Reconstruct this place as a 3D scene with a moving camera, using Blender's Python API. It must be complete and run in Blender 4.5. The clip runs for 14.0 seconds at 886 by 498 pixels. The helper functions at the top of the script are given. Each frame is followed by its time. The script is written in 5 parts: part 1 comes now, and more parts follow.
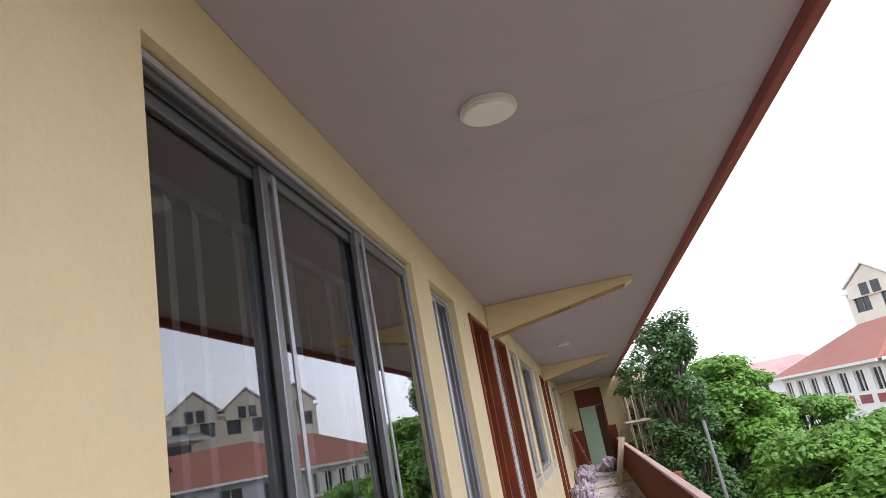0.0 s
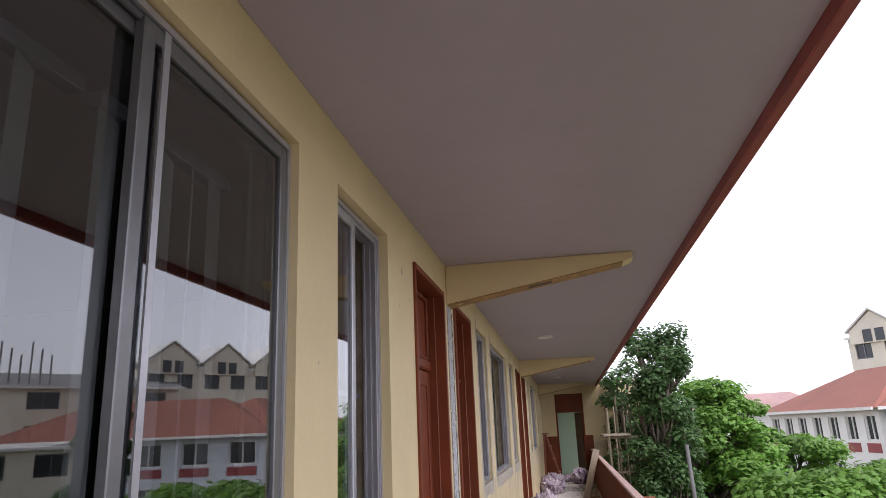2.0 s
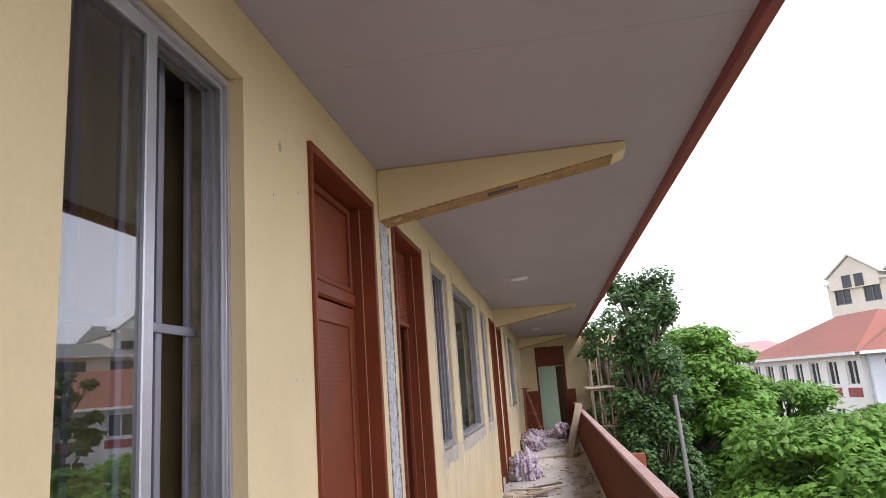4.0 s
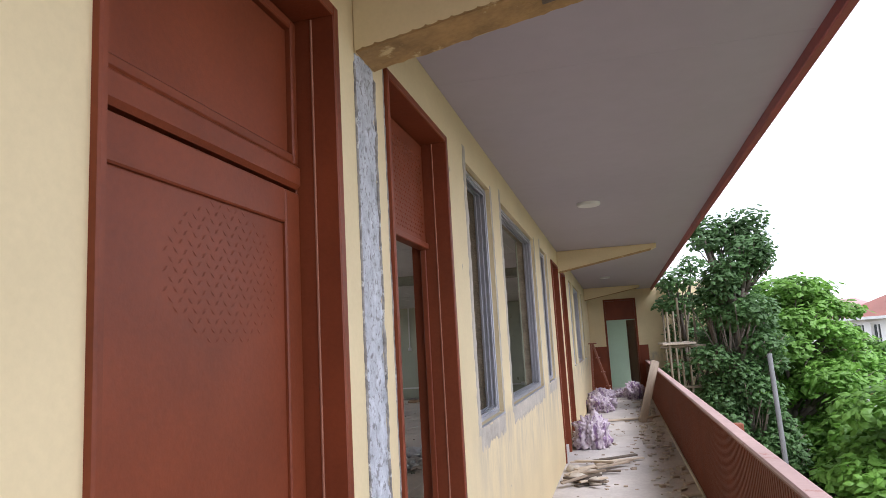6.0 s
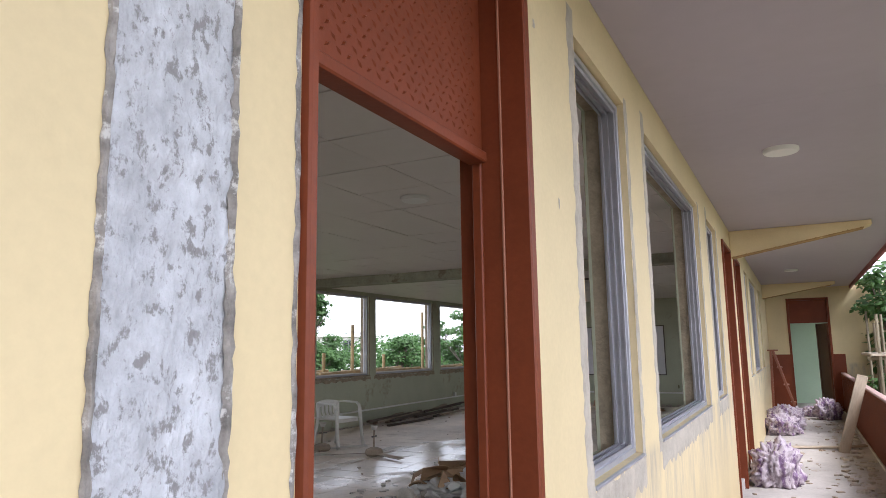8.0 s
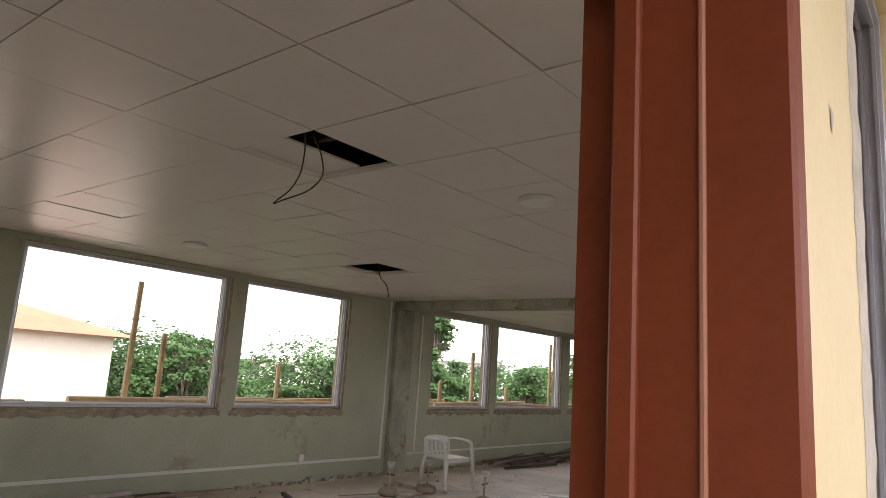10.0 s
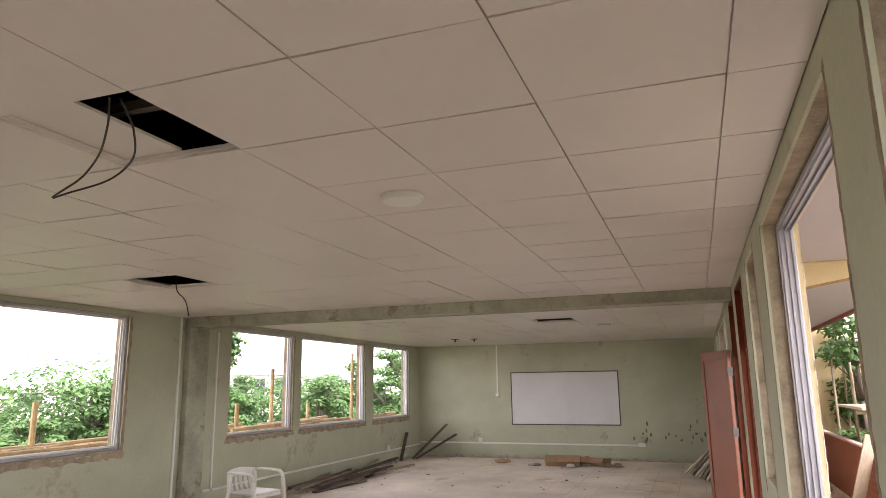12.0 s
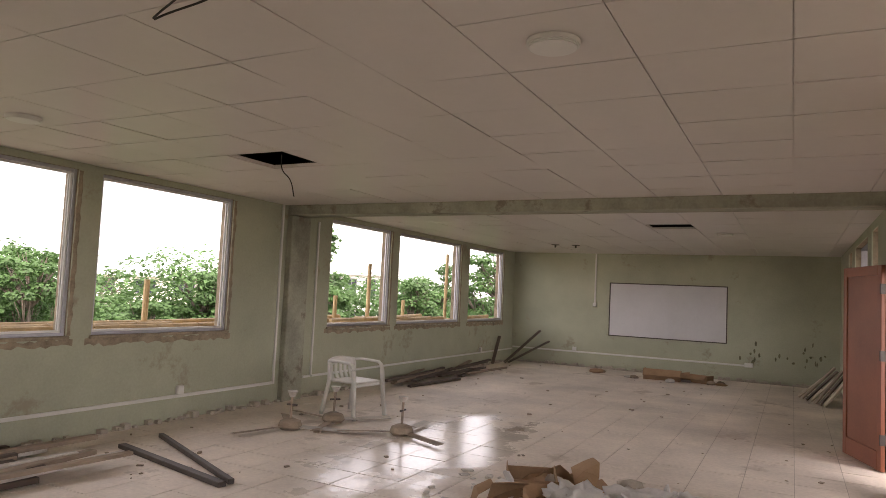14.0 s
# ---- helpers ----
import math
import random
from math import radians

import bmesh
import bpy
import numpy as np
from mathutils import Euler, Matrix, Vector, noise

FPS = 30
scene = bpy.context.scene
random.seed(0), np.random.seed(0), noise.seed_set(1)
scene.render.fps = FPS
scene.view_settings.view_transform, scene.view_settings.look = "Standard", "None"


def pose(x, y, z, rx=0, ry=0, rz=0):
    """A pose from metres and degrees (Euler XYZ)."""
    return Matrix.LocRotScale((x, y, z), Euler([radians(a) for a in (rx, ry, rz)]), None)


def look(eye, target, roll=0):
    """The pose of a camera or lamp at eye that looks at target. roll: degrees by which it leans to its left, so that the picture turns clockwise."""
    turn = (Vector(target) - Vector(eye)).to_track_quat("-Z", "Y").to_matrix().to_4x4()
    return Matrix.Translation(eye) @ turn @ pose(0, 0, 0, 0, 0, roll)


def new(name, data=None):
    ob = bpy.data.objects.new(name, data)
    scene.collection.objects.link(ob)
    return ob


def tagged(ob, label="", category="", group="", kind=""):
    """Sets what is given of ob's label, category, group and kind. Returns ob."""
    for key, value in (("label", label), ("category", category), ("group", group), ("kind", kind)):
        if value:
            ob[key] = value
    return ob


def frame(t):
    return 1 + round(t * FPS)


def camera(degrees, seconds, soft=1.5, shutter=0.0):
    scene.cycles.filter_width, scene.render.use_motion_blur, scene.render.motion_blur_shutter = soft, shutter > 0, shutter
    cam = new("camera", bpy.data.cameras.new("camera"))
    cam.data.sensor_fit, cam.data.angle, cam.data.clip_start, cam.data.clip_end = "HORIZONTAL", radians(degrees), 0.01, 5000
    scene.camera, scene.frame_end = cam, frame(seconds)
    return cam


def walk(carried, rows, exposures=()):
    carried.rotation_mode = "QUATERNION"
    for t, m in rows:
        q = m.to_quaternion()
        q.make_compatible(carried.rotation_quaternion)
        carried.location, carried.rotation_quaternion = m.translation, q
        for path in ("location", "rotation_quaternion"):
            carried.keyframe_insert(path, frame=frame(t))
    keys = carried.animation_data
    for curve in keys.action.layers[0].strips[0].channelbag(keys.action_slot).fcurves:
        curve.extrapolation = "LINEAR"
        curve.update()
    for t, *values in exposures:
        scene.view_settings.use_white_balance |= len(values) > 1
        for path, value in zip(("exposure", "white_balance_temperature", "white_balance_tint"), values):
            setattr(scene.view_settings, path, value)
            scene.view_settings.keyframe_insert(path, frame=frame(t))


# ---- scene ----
cam = camera(66.7, 14.0, soft=0.7)
PATH = [
    (0, (0.732, -7.503, 1.641), (0.43, -5.605, 2.194), -10.8),
    (0.5, (0.774, -7.177, 1.639), (0.38, -5.3, 2.206), -8.5),
    (1, (0.711, -6.788, 1.631), (0.38, -4.912, 2.239), -6.9),
    (1.5, (0.759, -6.453, 1.605), (0.577, -4.532, 2.131), -7.2),
    (2, (0.848, -6.146, 1.605), (0.523, -4.243, 2.127), -2.4),
    (2.5, (0.838, -5.811, 1.595), (0.569, -3.891, 2.088), -2.6),
    (2.7, (0.841, -5.666, 1.598), (0.683, -3.722, 2.04), -2.2),
    (4.8, (0.9, -4.153, 1.558), (0.44, -2.242, 1.929), -4.6),
    (5, (0.867, -3.973, 1.56), (0.357, -2.064, 1.865), -4.3),
    (5.5, (0.771, -3.58, 1.563), (0.334, -1.646, 1.82), -3.3),
    (6, (0.775, -3.15, 1.537), (0.295, -1.23, 1.825), -3.2),
    (6.5, (0.725, -2.696, 1.537), (0.153, -0.799, 1.807), -3.4),
    (7, (0.677, -2.347, 1.544), (0.126, -0.439, 1.778), -3.7),
    (7.5, (0.697, -1.927, 1.534), (-0.056, -0.09, 1.774), -0.7),
    (8, (0.6, -1.563, 1.527), (-0.31, 0.194, 1.824), -0.9),
    (8.5, (0.475, -1.238, 1.535), (-0.548, 0.463, 1.773), -1.1),
    (8.7, (0.46, -1.151, 1.52), (-0.665, 0.484, 1.765), -1.4),
    (10.8, (-0.262, -0.231, 1.701), (-1.476, 1.29, 2.163), 5.5),
    (11, (-0.367, -0.196, 1.716), (-1.339, 1.466, 2.255), 4.6),
    (11.5, (-0.499, -0.21, 1.75), (-1.116, 1.63, 2.235), 0.3),
    (12, (-0.585, -0.184, 1.745), (-1.262, 1.655, 2.144), -0.7),
    (12.5, (-0.628, -0.192, 1.708), (-1.377, 1.626, 2.073), -0.1),
    (13, (-0.691, -0.122, 1.645), (-1.564, 1.666, 1.843), 0.8),
    (13.5, (-0.787, 0.084, 1.636), (-1.839, 1.778, 1.79), 1.0),
    (14, (-1.019, 0.213, 1.623), (-1.943, 1.982, 1.754), 2.7),
]
EXPOSURES = [(0.0, 1.5, 6000, 16), (0.5, 1.6, 6000, 16), (1.0, 1.85, 6100, 16), (1.5, 1.1, 6050, 18), (2.0, 1.12, 6100, 19), (2.5, 1.25, 6150, 20), (5.0, 1.45, 5950, 18), (5.5, 1.45, 5850, 18), (6.5, 1.9, 5800, 14), (7.0, 1.95, 5800, 14), (7.5, 1.8, 5850, 14), (8.0, 1.95, 5850, 15), (8.7, 2.1, 6000, 16),
             (10.8, 2.1, 6600, 19), (11.5, 3.15, 6600, 20), (12.5, 3.05, 6700, 20), (13.5, 2.8, 6900, 22), (14.0, 2.5, 6900, 23)]
walk(cam, [(t, look(eye, target, roll)) for t, eye, target, roll in PATH], exposures=EXPOSURES)

# ---------------------------------------------------------------- daylight
world = bpy.data.worlds.new("overcast_sky")
scene.world = world
world.use_nodes = True
wn = world.node_tree.nodes
sky = wn.new("ShaderNodeTexSky")
sky.sky_type = "NISHITA"
sky.sun_disc = False
sky.sun_elevation, sky.sun_rotation = radians(52), radians(120)
sky.dust_density = 1.0
grey = wn.new("ShaderNodeHueSaturation")
grey.inputs["Saturation"].default_value = 0.12
world.node_tree.links.new(sky.outputs[0], grey.inputs["Color"])
world.node_tree.links.new(grey.outputs[0], wn["Background"].inputs[0])
wn["Background"].inputs[1].default_value = 0.15
sun = new("sun", bpy.data.lights.new("sun", "SUN"))
sun.data.energy, sun.data.angle, sun.data.color = 1.2, radians(25), (1.0, 0.96, 0.9)
sun.matrix_world = look((30, -17, 45), (0, 0, 0))


# ---------------------------------------------------------------- materials
def material(name, colour, rough=0.8, metal=0.0, dark=0.75, light=1.12, big=0.9, fine=30.0, bump=0.15, spec=0.5,
             stain=None, stain_at=0.62, stain_scale=2.2, stretch=(1, 1, 1), across_pieces=False):
    """Base colour varied at two scales, with fine relief and, if asked, stains of another colour."""
    m = bpy.data.materials.new(name)
    m.use_nodes = True
    n, l = m.node_tree.nodes, m.node_tree.links
    b = n["Principled BSDF"]
    tc, mp, info = n.new("ShaderNodeTexCoord"), n.new("ShaderNodeMapping"), n.new("ShaderNodeObjectInfo")
    mp.inputs["Scale"].default_value = stretch
    if across_pieces:
        l.new(n.new("ShaderNodeNewGeometry").outputs["Position"], mp.inputs["Vector"])
    else:
        l.new(tc.outputs["Object"], mp.inputs["Vector"])
        l.new(info.outputs["Random"], mp.inputs["Location"])
    n1, n2 = n.new("ShaderNodeTexNoise"), n.new("ShaderNodeTexNoise")
    for t, s, d in ((n1, big, 5), (n2, fine, 4)):
        l.new(mp.outputs[0], t.inputs["Vector"])
        t.inputs["Scale"].default_value, t.inputs["Detail"].default_value = s, d
        t.inputs["Roughness"].default_value = 0.6
    add = n.new("ShaderNodeMath")
    add.operation = "MULTIPLY_ADD"
    l.new(n2.outputs["Fac"], add.inputs[0])
    add.inputs[1].default_value = 0.35
    l.new(n1.outputs["Fac"], add.inputs[2])
    ramp = n.new("ShaderNodeValToRGB")
    c = Vector(colour)
    ramp.color_ramp.elements[0].position, ramp.color_ramp.elements[1].position = 0.45, 0.9
    ramp.color_ramp.elements[0].color = (*[min(1, v * dark) for v in c], 1)
    ramp.color_ramp.elements[1].color = (*[min(1, v * light) for v in c], 1)
    l.new(add.outputs[0], ramp.inputs[0])
    col = ramp.outputs[0]
    if stain:
        n3, r3, mix = n.new("ShaderNodeTexNoise"), n.new("ShaderNodeValToRGB"), n.new("ShaderNodeMixRGB")
        l.new(mp.outputs[0], n3.inputs["Vector"])
        n3.inputs["Scale"].default_value, n3.inputs["Detail"].default_value, n3.inputs["Roughness"].default_value = stain_scale, 8, 0.7
        r3.color_ramp.elements[0].position, r3.color_ramp.elements[1].position = stain_at, min(1, stain_at + 0.07)
        l.new(n3.outputs["Fac"], r3.inputs[0])
        l.new(r3.outputs[0], mix.inputs[0])
        l.new(col, mix.inputs[1])
        mix.inputs[2].default_value = (*stain, 1)
        col = mix.outputs[0]
    l.new(col, b.inputs["Base Color"])
    b.inputs["Roughness"].default_value, b.inputs["Metallic"].default_value = rough, metal
    b.inputs["Specular IOR Level"].default_value = spec
    if bump:
        bp = n.new("ShaderNodeBump")
        bp.inputs["Strength"].default_value, bp.inputs["Distance"].default_value = bump, 0.01
        l.new(n2.outputs["Fac"], bp.inputs["Height"])
        l.new(bp.outputs[0], b.inputs["Normal"])
    return m


YELLOW = material("yellow_wall_paint", (0.7, 0.57, 0.33), 0.62, dark=0.88, light=1.05, big=1.2, fine=60, bump=0.06, stain=(0.5, 0.37, 0.17), stain_at=0.72, stain_scale=5)
# white soffit paint dimmed to grey-lilac: shade under the eave put into the colour
SOFFIT = material("shaded_white_soffit_paint", (0.41, 0.365, 0.42), 0.5, dark=0.93, light=1.04, big=0.5, fine=8, bump=0.03)
OXIDE = material("red_oxide_paint", (0.19, 0.042, 0.014), 0.48, dark=0.75, light=1.15, big=2, fine=70, bump=0.08, spec=0.3)
FASCIA = material("red_fascia_paint", (0.27, 0.055, 0.05), 0.5, dark=0.7, light=1.1, big=3, fine=40)
PARAPET = material("red_brown_parapet_paint", (0.19, 0.052, 0.022), 0.65, dark=0.8, light=1.1, big=2.5, fine=50, bump=0.12, stain=(0.36, 0.2, 0.14), stain_at=0.76, stain_scale=6)
CAPSTONE = material("worn_parapet_top", (0.4, 0.27, 0.24), 0.8, stain=(0.26, 0.1, 0.07), stain_at=0.6, stain_scale=8)
CONCRETE = material("dusty_concrete", (0.49, 0.45, 0.42), 0.85, dark=0.7, light=1.15, big=1.1, fine=25, bump=0.25, stain=(0.28, 0.22, 0.17), stain_at=0.62, stain_scale=1.7)
STRIPPED = material("stripped_plaster", (0.57, 0.58, 0.61), 0.9, dark=0.62, light=1.15, big=14, fine=80, bump=0.9, stain=(0.26, 0.25, 0.25), stain_at=0.53, stain_scale=55, stretch=(1, 1, 0.7))
GREEN = material("pale_green_wall_paint", (0.44, 0.455, 0.33), 0.65, dark=0.78, light=1.08, big=0.8, fine=40, bump=0.1, stain=(0.33, 0.3, 0.21), stain_at=0.6, stain_scale=1.5)
TILEWHITE = material("white_ceiling_board", (0.72, 0.665, 0.63), 0.32, dark=0.95, light=1.03, big=0.7, fine=15, bump=0.02)
ALU = material("grey_aluminium", (0.48, 0.48, 0.52), 0.38, metal=0.6, dark=0.85, light=1.1, big=6, fine=60, bump=0.03)
DARKALU = material("dark_aluminium", (0.2, 0.2, 0.21), 0.4, metal=0.6, dark=0.85, light=1.1, big=6, fine=60, bump=0.03)
WHITEPAINT = material("white_paint", (0.75, 0.74, 0.7), 0.5, dark=0.92, light=1.03, big=3, fine=30, bump=0.05)
# near-black colour that stands in for shade in the roof space
VOIDSHADE = material("painted_void_shade", (0.02, 0.015, 0.012), 0.9)
BARK = material("bark", (0.16, 0.13, 0.1), 0.9, big=5, fine=40, bump=0.5, stretch=(1, 1, 0.3))
LEAF = material("leaf", (0.15, 0.29, 0.045), 0.55, dark=0.55, light=1.5, big=0.35, fine=3, bump=0.0)
DARKLEAF = material("dark_leaf", (0.085, 0.165, 0.05), 0.55, dark=0.5, light=1.5, big=0.4, fine=3, bump=0.0)
ROOFRED = material("red_roof_sheets", (0.26, 0.088, 0.055), 0.6, dark=0.8, light=1.1, big=0.3, fine=4)
CREAM = material("cream_render", (0.8, 0.75, 0.62), 0.8, dark=0.85, light=1.05, big=0.3, fine=5)
DIRTYGREEN = material("grimy_green_plaster", (0.4, 0.4, 0.31), 0.8, dark=0.6, light=1.15, big=2.2, fine=35, bump=0.2, stain=(0.24, 0.21, 0.16), stain_at=0.55, stain_scale=2.4)
GROUT = material("dusty_grout", (0.5, 0.44, 0.37), 0.9, dark=0.75, light=1.1, big=0.8, fine=26, bump=0.1, across_pieces=True)
WORNEDGE = material("worn_brown_bracket_edge", (0.38, 0.23, 0.09), 0.85, dark=0.6, light=1.2, big=7, fine=50, bump=0.3, stain=(0.6, 0.46, 0.24), stain_at=0.6, stain_scale=9)
GRASS = material("grass_ground", (0.16, 0.15, 0.1), 0.9, dark=0.5, light=1.4, big=0.15, fine=2)


GRILLE = material("lilac_grey_steel_paint", (0.25, 0.25, 0.3), 0.5, dark=0.8, light=1.1, big=5, fine=60)
BROWNCLOTH = material("brown_curtain_cloth", (0.36, 0.28, 0.13), 0.9, big=3, fine=80)
CHIPEDGE = material("cracked_paint_edge", (0.3, 0.275, 0.25), 0.9, dark=0.5, light=1.4, big=25, fine=90, bump=0.6, stain=(0.6, 0.58, 0.55), stain_at=0.56, stain_scale=30)
FADEDROOF = material("faded_pink_roof", (0.42, 0.27, 0.25), 0.8, big=0.4, fine=4)
CURTAIN = material("pale_curtain_cloth", (0.5, 0.5, 0.49), 0.9, dark=0.85, light=1.08, big=3, fine=80, bump=0.1)
MORTAR = material("grey_mortar", (0.46, 0.41, 0.34), 0.9, dark=0.75, light=1.15, big=6, fine=50, bump=0.4)
SACK = material("woven_sack", (0.52, 0.44, 0.48), 0.6, dark=0.7, light=1.15, big=6, fine=90, bump=0.3, stain=(0.2, 0.12, 0.22), stain_at=0.5, stain_scale=3.2, stretch=(3.5, 3.5, 0.5))
PALESACK = material("dusty_white_sack", (0.6, 0.56, 0.5), 0.7, dark=0.65, light=1.15, big=5, fine=70, bump=0.3, stain=(0.3, 0.26, 0.22), stain_at=0.6, stain_scale=5)
CARD = material("brown_cardboard", (0.36, 0.23, 0.13), 0.85, dark=0.8, light=1.15, big=4, fine=50)
TIMBER = material("old_grey_timber", (0.34, 0.27, 0.2), 0.85, dark=0.6, light=1.25, big=5, fine=60, bump=0.3, stretch=(0.25, 1, 1))
DARKTIMBER = material("dark_weathered_timber", (0.11, 0.085, 0.065), 0.85, dark=0.6, light=1.3, big=5, fine=60, bump=0.3, stretch=(0.25, 1, 1))
PALEWOOD = material("pale_fresh_timber", (0.52, 0.43, 0.33), 0.8, dark=0.75, light=1.15, big=4, fine=60, bump=0.2, stretch=(0.25, 1, 1))
BAMBOO = material("dry_bamboo", (0.5, 0.37, 0.19), 0.6, dark=0.6, light=1.25, big=3, fine=30, bump=0.15)
STEEL = material("dark_steel_bar", (0.09, 0.075, 0.065), 0.55, metal=0.3, dark=0.7, light=1.4, big=6, fine=60)
PLASTIC = material("white_plastic", (0.68, 0.66, 0.6), 0.4, dark=0.88, light=1.03, big=5, fine=40, bump=0.03, stain=(0.45, 0.4, 0.33), stain_at=0.66, stain_scale=7)
BLACK = material("black_wire", (0.03, 0.025, 0.02), 0.6, bump=0)
DIRTMARK = material("dark_adhesive_mark", (0.17, 0.165, 0.1), 0.9, dark=0.6, light=1.5, big=20, fine=90, bump=0.5)
DOORORANGE = material("orange_brown_door_varnish", (0.27, 0.088, 0.042), 0.45, dark=0.72, light=1.15, big=1.4, fine=50, bump=0.05)
BROWNMORTAR = material("bare_brown_mortar", (0.33, 0.27, 0.19), 0.95, dark=0.6, light=1.3, big=7, fine=50, bump=0.5)
OLDPOLE = material("weathered_pole", (0.13, 0.13, 0.125), 0.9, big=2, fine=30)
POLEGREY = material("grey_concrete_pole", (0.3, 0.3, 0.29), 0.9, big=2, fine=30)
# white wall of the school wing's shaded side, with the shade mixed into its colour
SHADEDWALL = material("shaded_white_wall", (0.66, 0.69, 0.74), 0.8, dark=0.85, light=1.05, big=0.3, fine=5)
WHITEWALL = material("white_exterior_wall", (0.84, 0.82, 0.78), 0.8, dark=0.88, light=1.03, big=0.4, fine=6)
FARGLASS = material("dark_window_glass", (0.03, 0.035, 0.04), 0.15, dark=0.7, light=1.3, bump=0)
MAROON = material("maroon_panel", (0.3, 0.06, 0.06), 0.6, bump=0)
REDSHEET = material("bright_red_sheet", (0.6, 0.05, 0.07), 0.5, bump=0.05)
ROOFORANGE = material("orange_roof_sheets", (0.45, 0.2, 0.11), 0.7, big=0.4, fine=5)
LAMPWHITE = material("opal_lamp_cover", (0.82, 0.81, 0.78), 0.3, dark=0.97, light=1.0, bump=0)
FLOORTILE = material("dusty_floor_tile", (0.74, 0.655, 0.56), 0.7, dark=0.72, light=1.2, big=0.8, fine=26, bump=0.12, stain=(0.5, 0.42, 0.34), stain_at=0.58, stain_scale=1.1, across_pieces=True)
BEAD = material("worn_orange_paint_edge", (0.36, 0.15, 0.085), 0.6, bump=0)
OLDBAMBOO = material("weathered_grey_bamboo", (0.3, 0.25, 0.17), 0.7, dark=0.6, light=1.25, big=3, fine=30, bump=0.15)
GLASS = bpy.data.materials.new("tinted_window_glass")
GLASS.use_nodes = True
gb = GLASS.node_tree.nodes["Principled BSDF"]
gb.inputs["Base Color"].default_value = (0.5, 0.53, 0.55, 1)
gb.inputs["Roughness"].default_value = 0.0
gb.inputs["IOR"].default_value = 2.0
gb.inputs["Transmission Weight"].default_value = 1.0


def leafy(m):
    """Lets some light through the leaves."""
    n, l = m.node_tree.nodes, m.node_tree.links
    b, out = n["Principled BSDF"], n["Material Output"]
    tr, mix = n.new("ShaderNodeBsdfTranslucent"), n.new("ShaderNodeMixShader")
    l.new(b.inputs["Base Color"].links[0].from_socket, tr.inputs["Color"])
    mix.inputs[0].default_value = 0.45
    l.new(b.outputs[0], mix.inputs[1])
    l.new(tr.outputs[0], mix.inputs[2])
    l.new(mix.outputs[0], out.inputs["Surface"])


leafy(LEAF), leafy(DARKLEAF)


def wall_grime(m):
    """Grey streaks under the window sills of the corridor wall."""
    n, l = m.node_tree.nodes, m.node_tree.links
    b = n["Principled BSDF"]
    src = b.inputs["Base Color"].links[0].from_socket
    tc, sep = n.new("ShaderNodeTexCoord"), n.new("ShaderNodeSeparateXYZ")
    l.new(tc.outputs["Object"], sep.inputs[0])
    zr, yr, nz, mp = n.new("ShaderNodeValToRGB"), n.new("ShaderNodeMapRange"), n.new("ShaderNodeTexNoise"), n.new("ShaderNodeMapping")
    e = zr.color_ramp.elements
    e[0].position, e[0].color = 0.2, (0, 0, 0, 1)
    e[1].position, e[1].color = 0.5, (1, 1, 1, 1)
    top = e.new(0.53)
    top.color = (1, 1, 1, 1)
    end = e.new(0.56)
    end.color = (0, 0, 0, 1)
    half = n.new("ShaderNodeMath")
    half.operation = "MULTIPLY"
    half.inputs[1].default_value = 0.5
    l.new(sep.outputs["Z"], half.inputs[0])
    l.new(half.outputs[0], zr.inputs[0])
    yr.inputs["From Min"].default_value, yr.inputs["From Max"].default_value = 0.3, 0.8
    l.new(sep.outputs["Y"], yr.inputs["Value"])
    mp.inputs["Scale"].default_value = (6, 6, 1.6)
    l.new(tc.outputs["Object"], mp.inputs[0])
    l.new(mp.outputs[0], nz.inputs["Vector"])
    nz.inputs["Scale"].default_value, nz.inputs["Detail"].default_value, nz.inputs["Roughness"].default_value = 1.0, 7, 0.7
    nr = n.new("ShaderNodeValToRGB")
    nr.color_ramp.elements[0].position, nr.color_ramp.elements[1].position = 0.42, 0.72
    l.new(nz.outputs["Fac"], nr.inputs[0])
    m1, m2, mix = n.new("ShaderNodeMath"), n.new("ShaderNodeMath"), n.new("ShaderNodeMixRGB")
    m1.operation = m2.operation = "MULTIPLY"
    l.new(zr.outputs[0], m1.inputs[0])
    l.new(nr.outputs[0], m1.inputs[1])
    l.new(m1.outputs[0], m2.inputs[0])
    l.new(yr.outputs[0], m2.inputs[1])
    l.new(m2.outputs[0], mix.inputs[0])
    l.new(src, mix.inputs[1])
    mix.inputs[2].default_value = (0.3, 0.27, 0.24, 1)
    l.new(mix.outputs[0], b.inputs["Base Color"])


wall_grime(YELLOW)


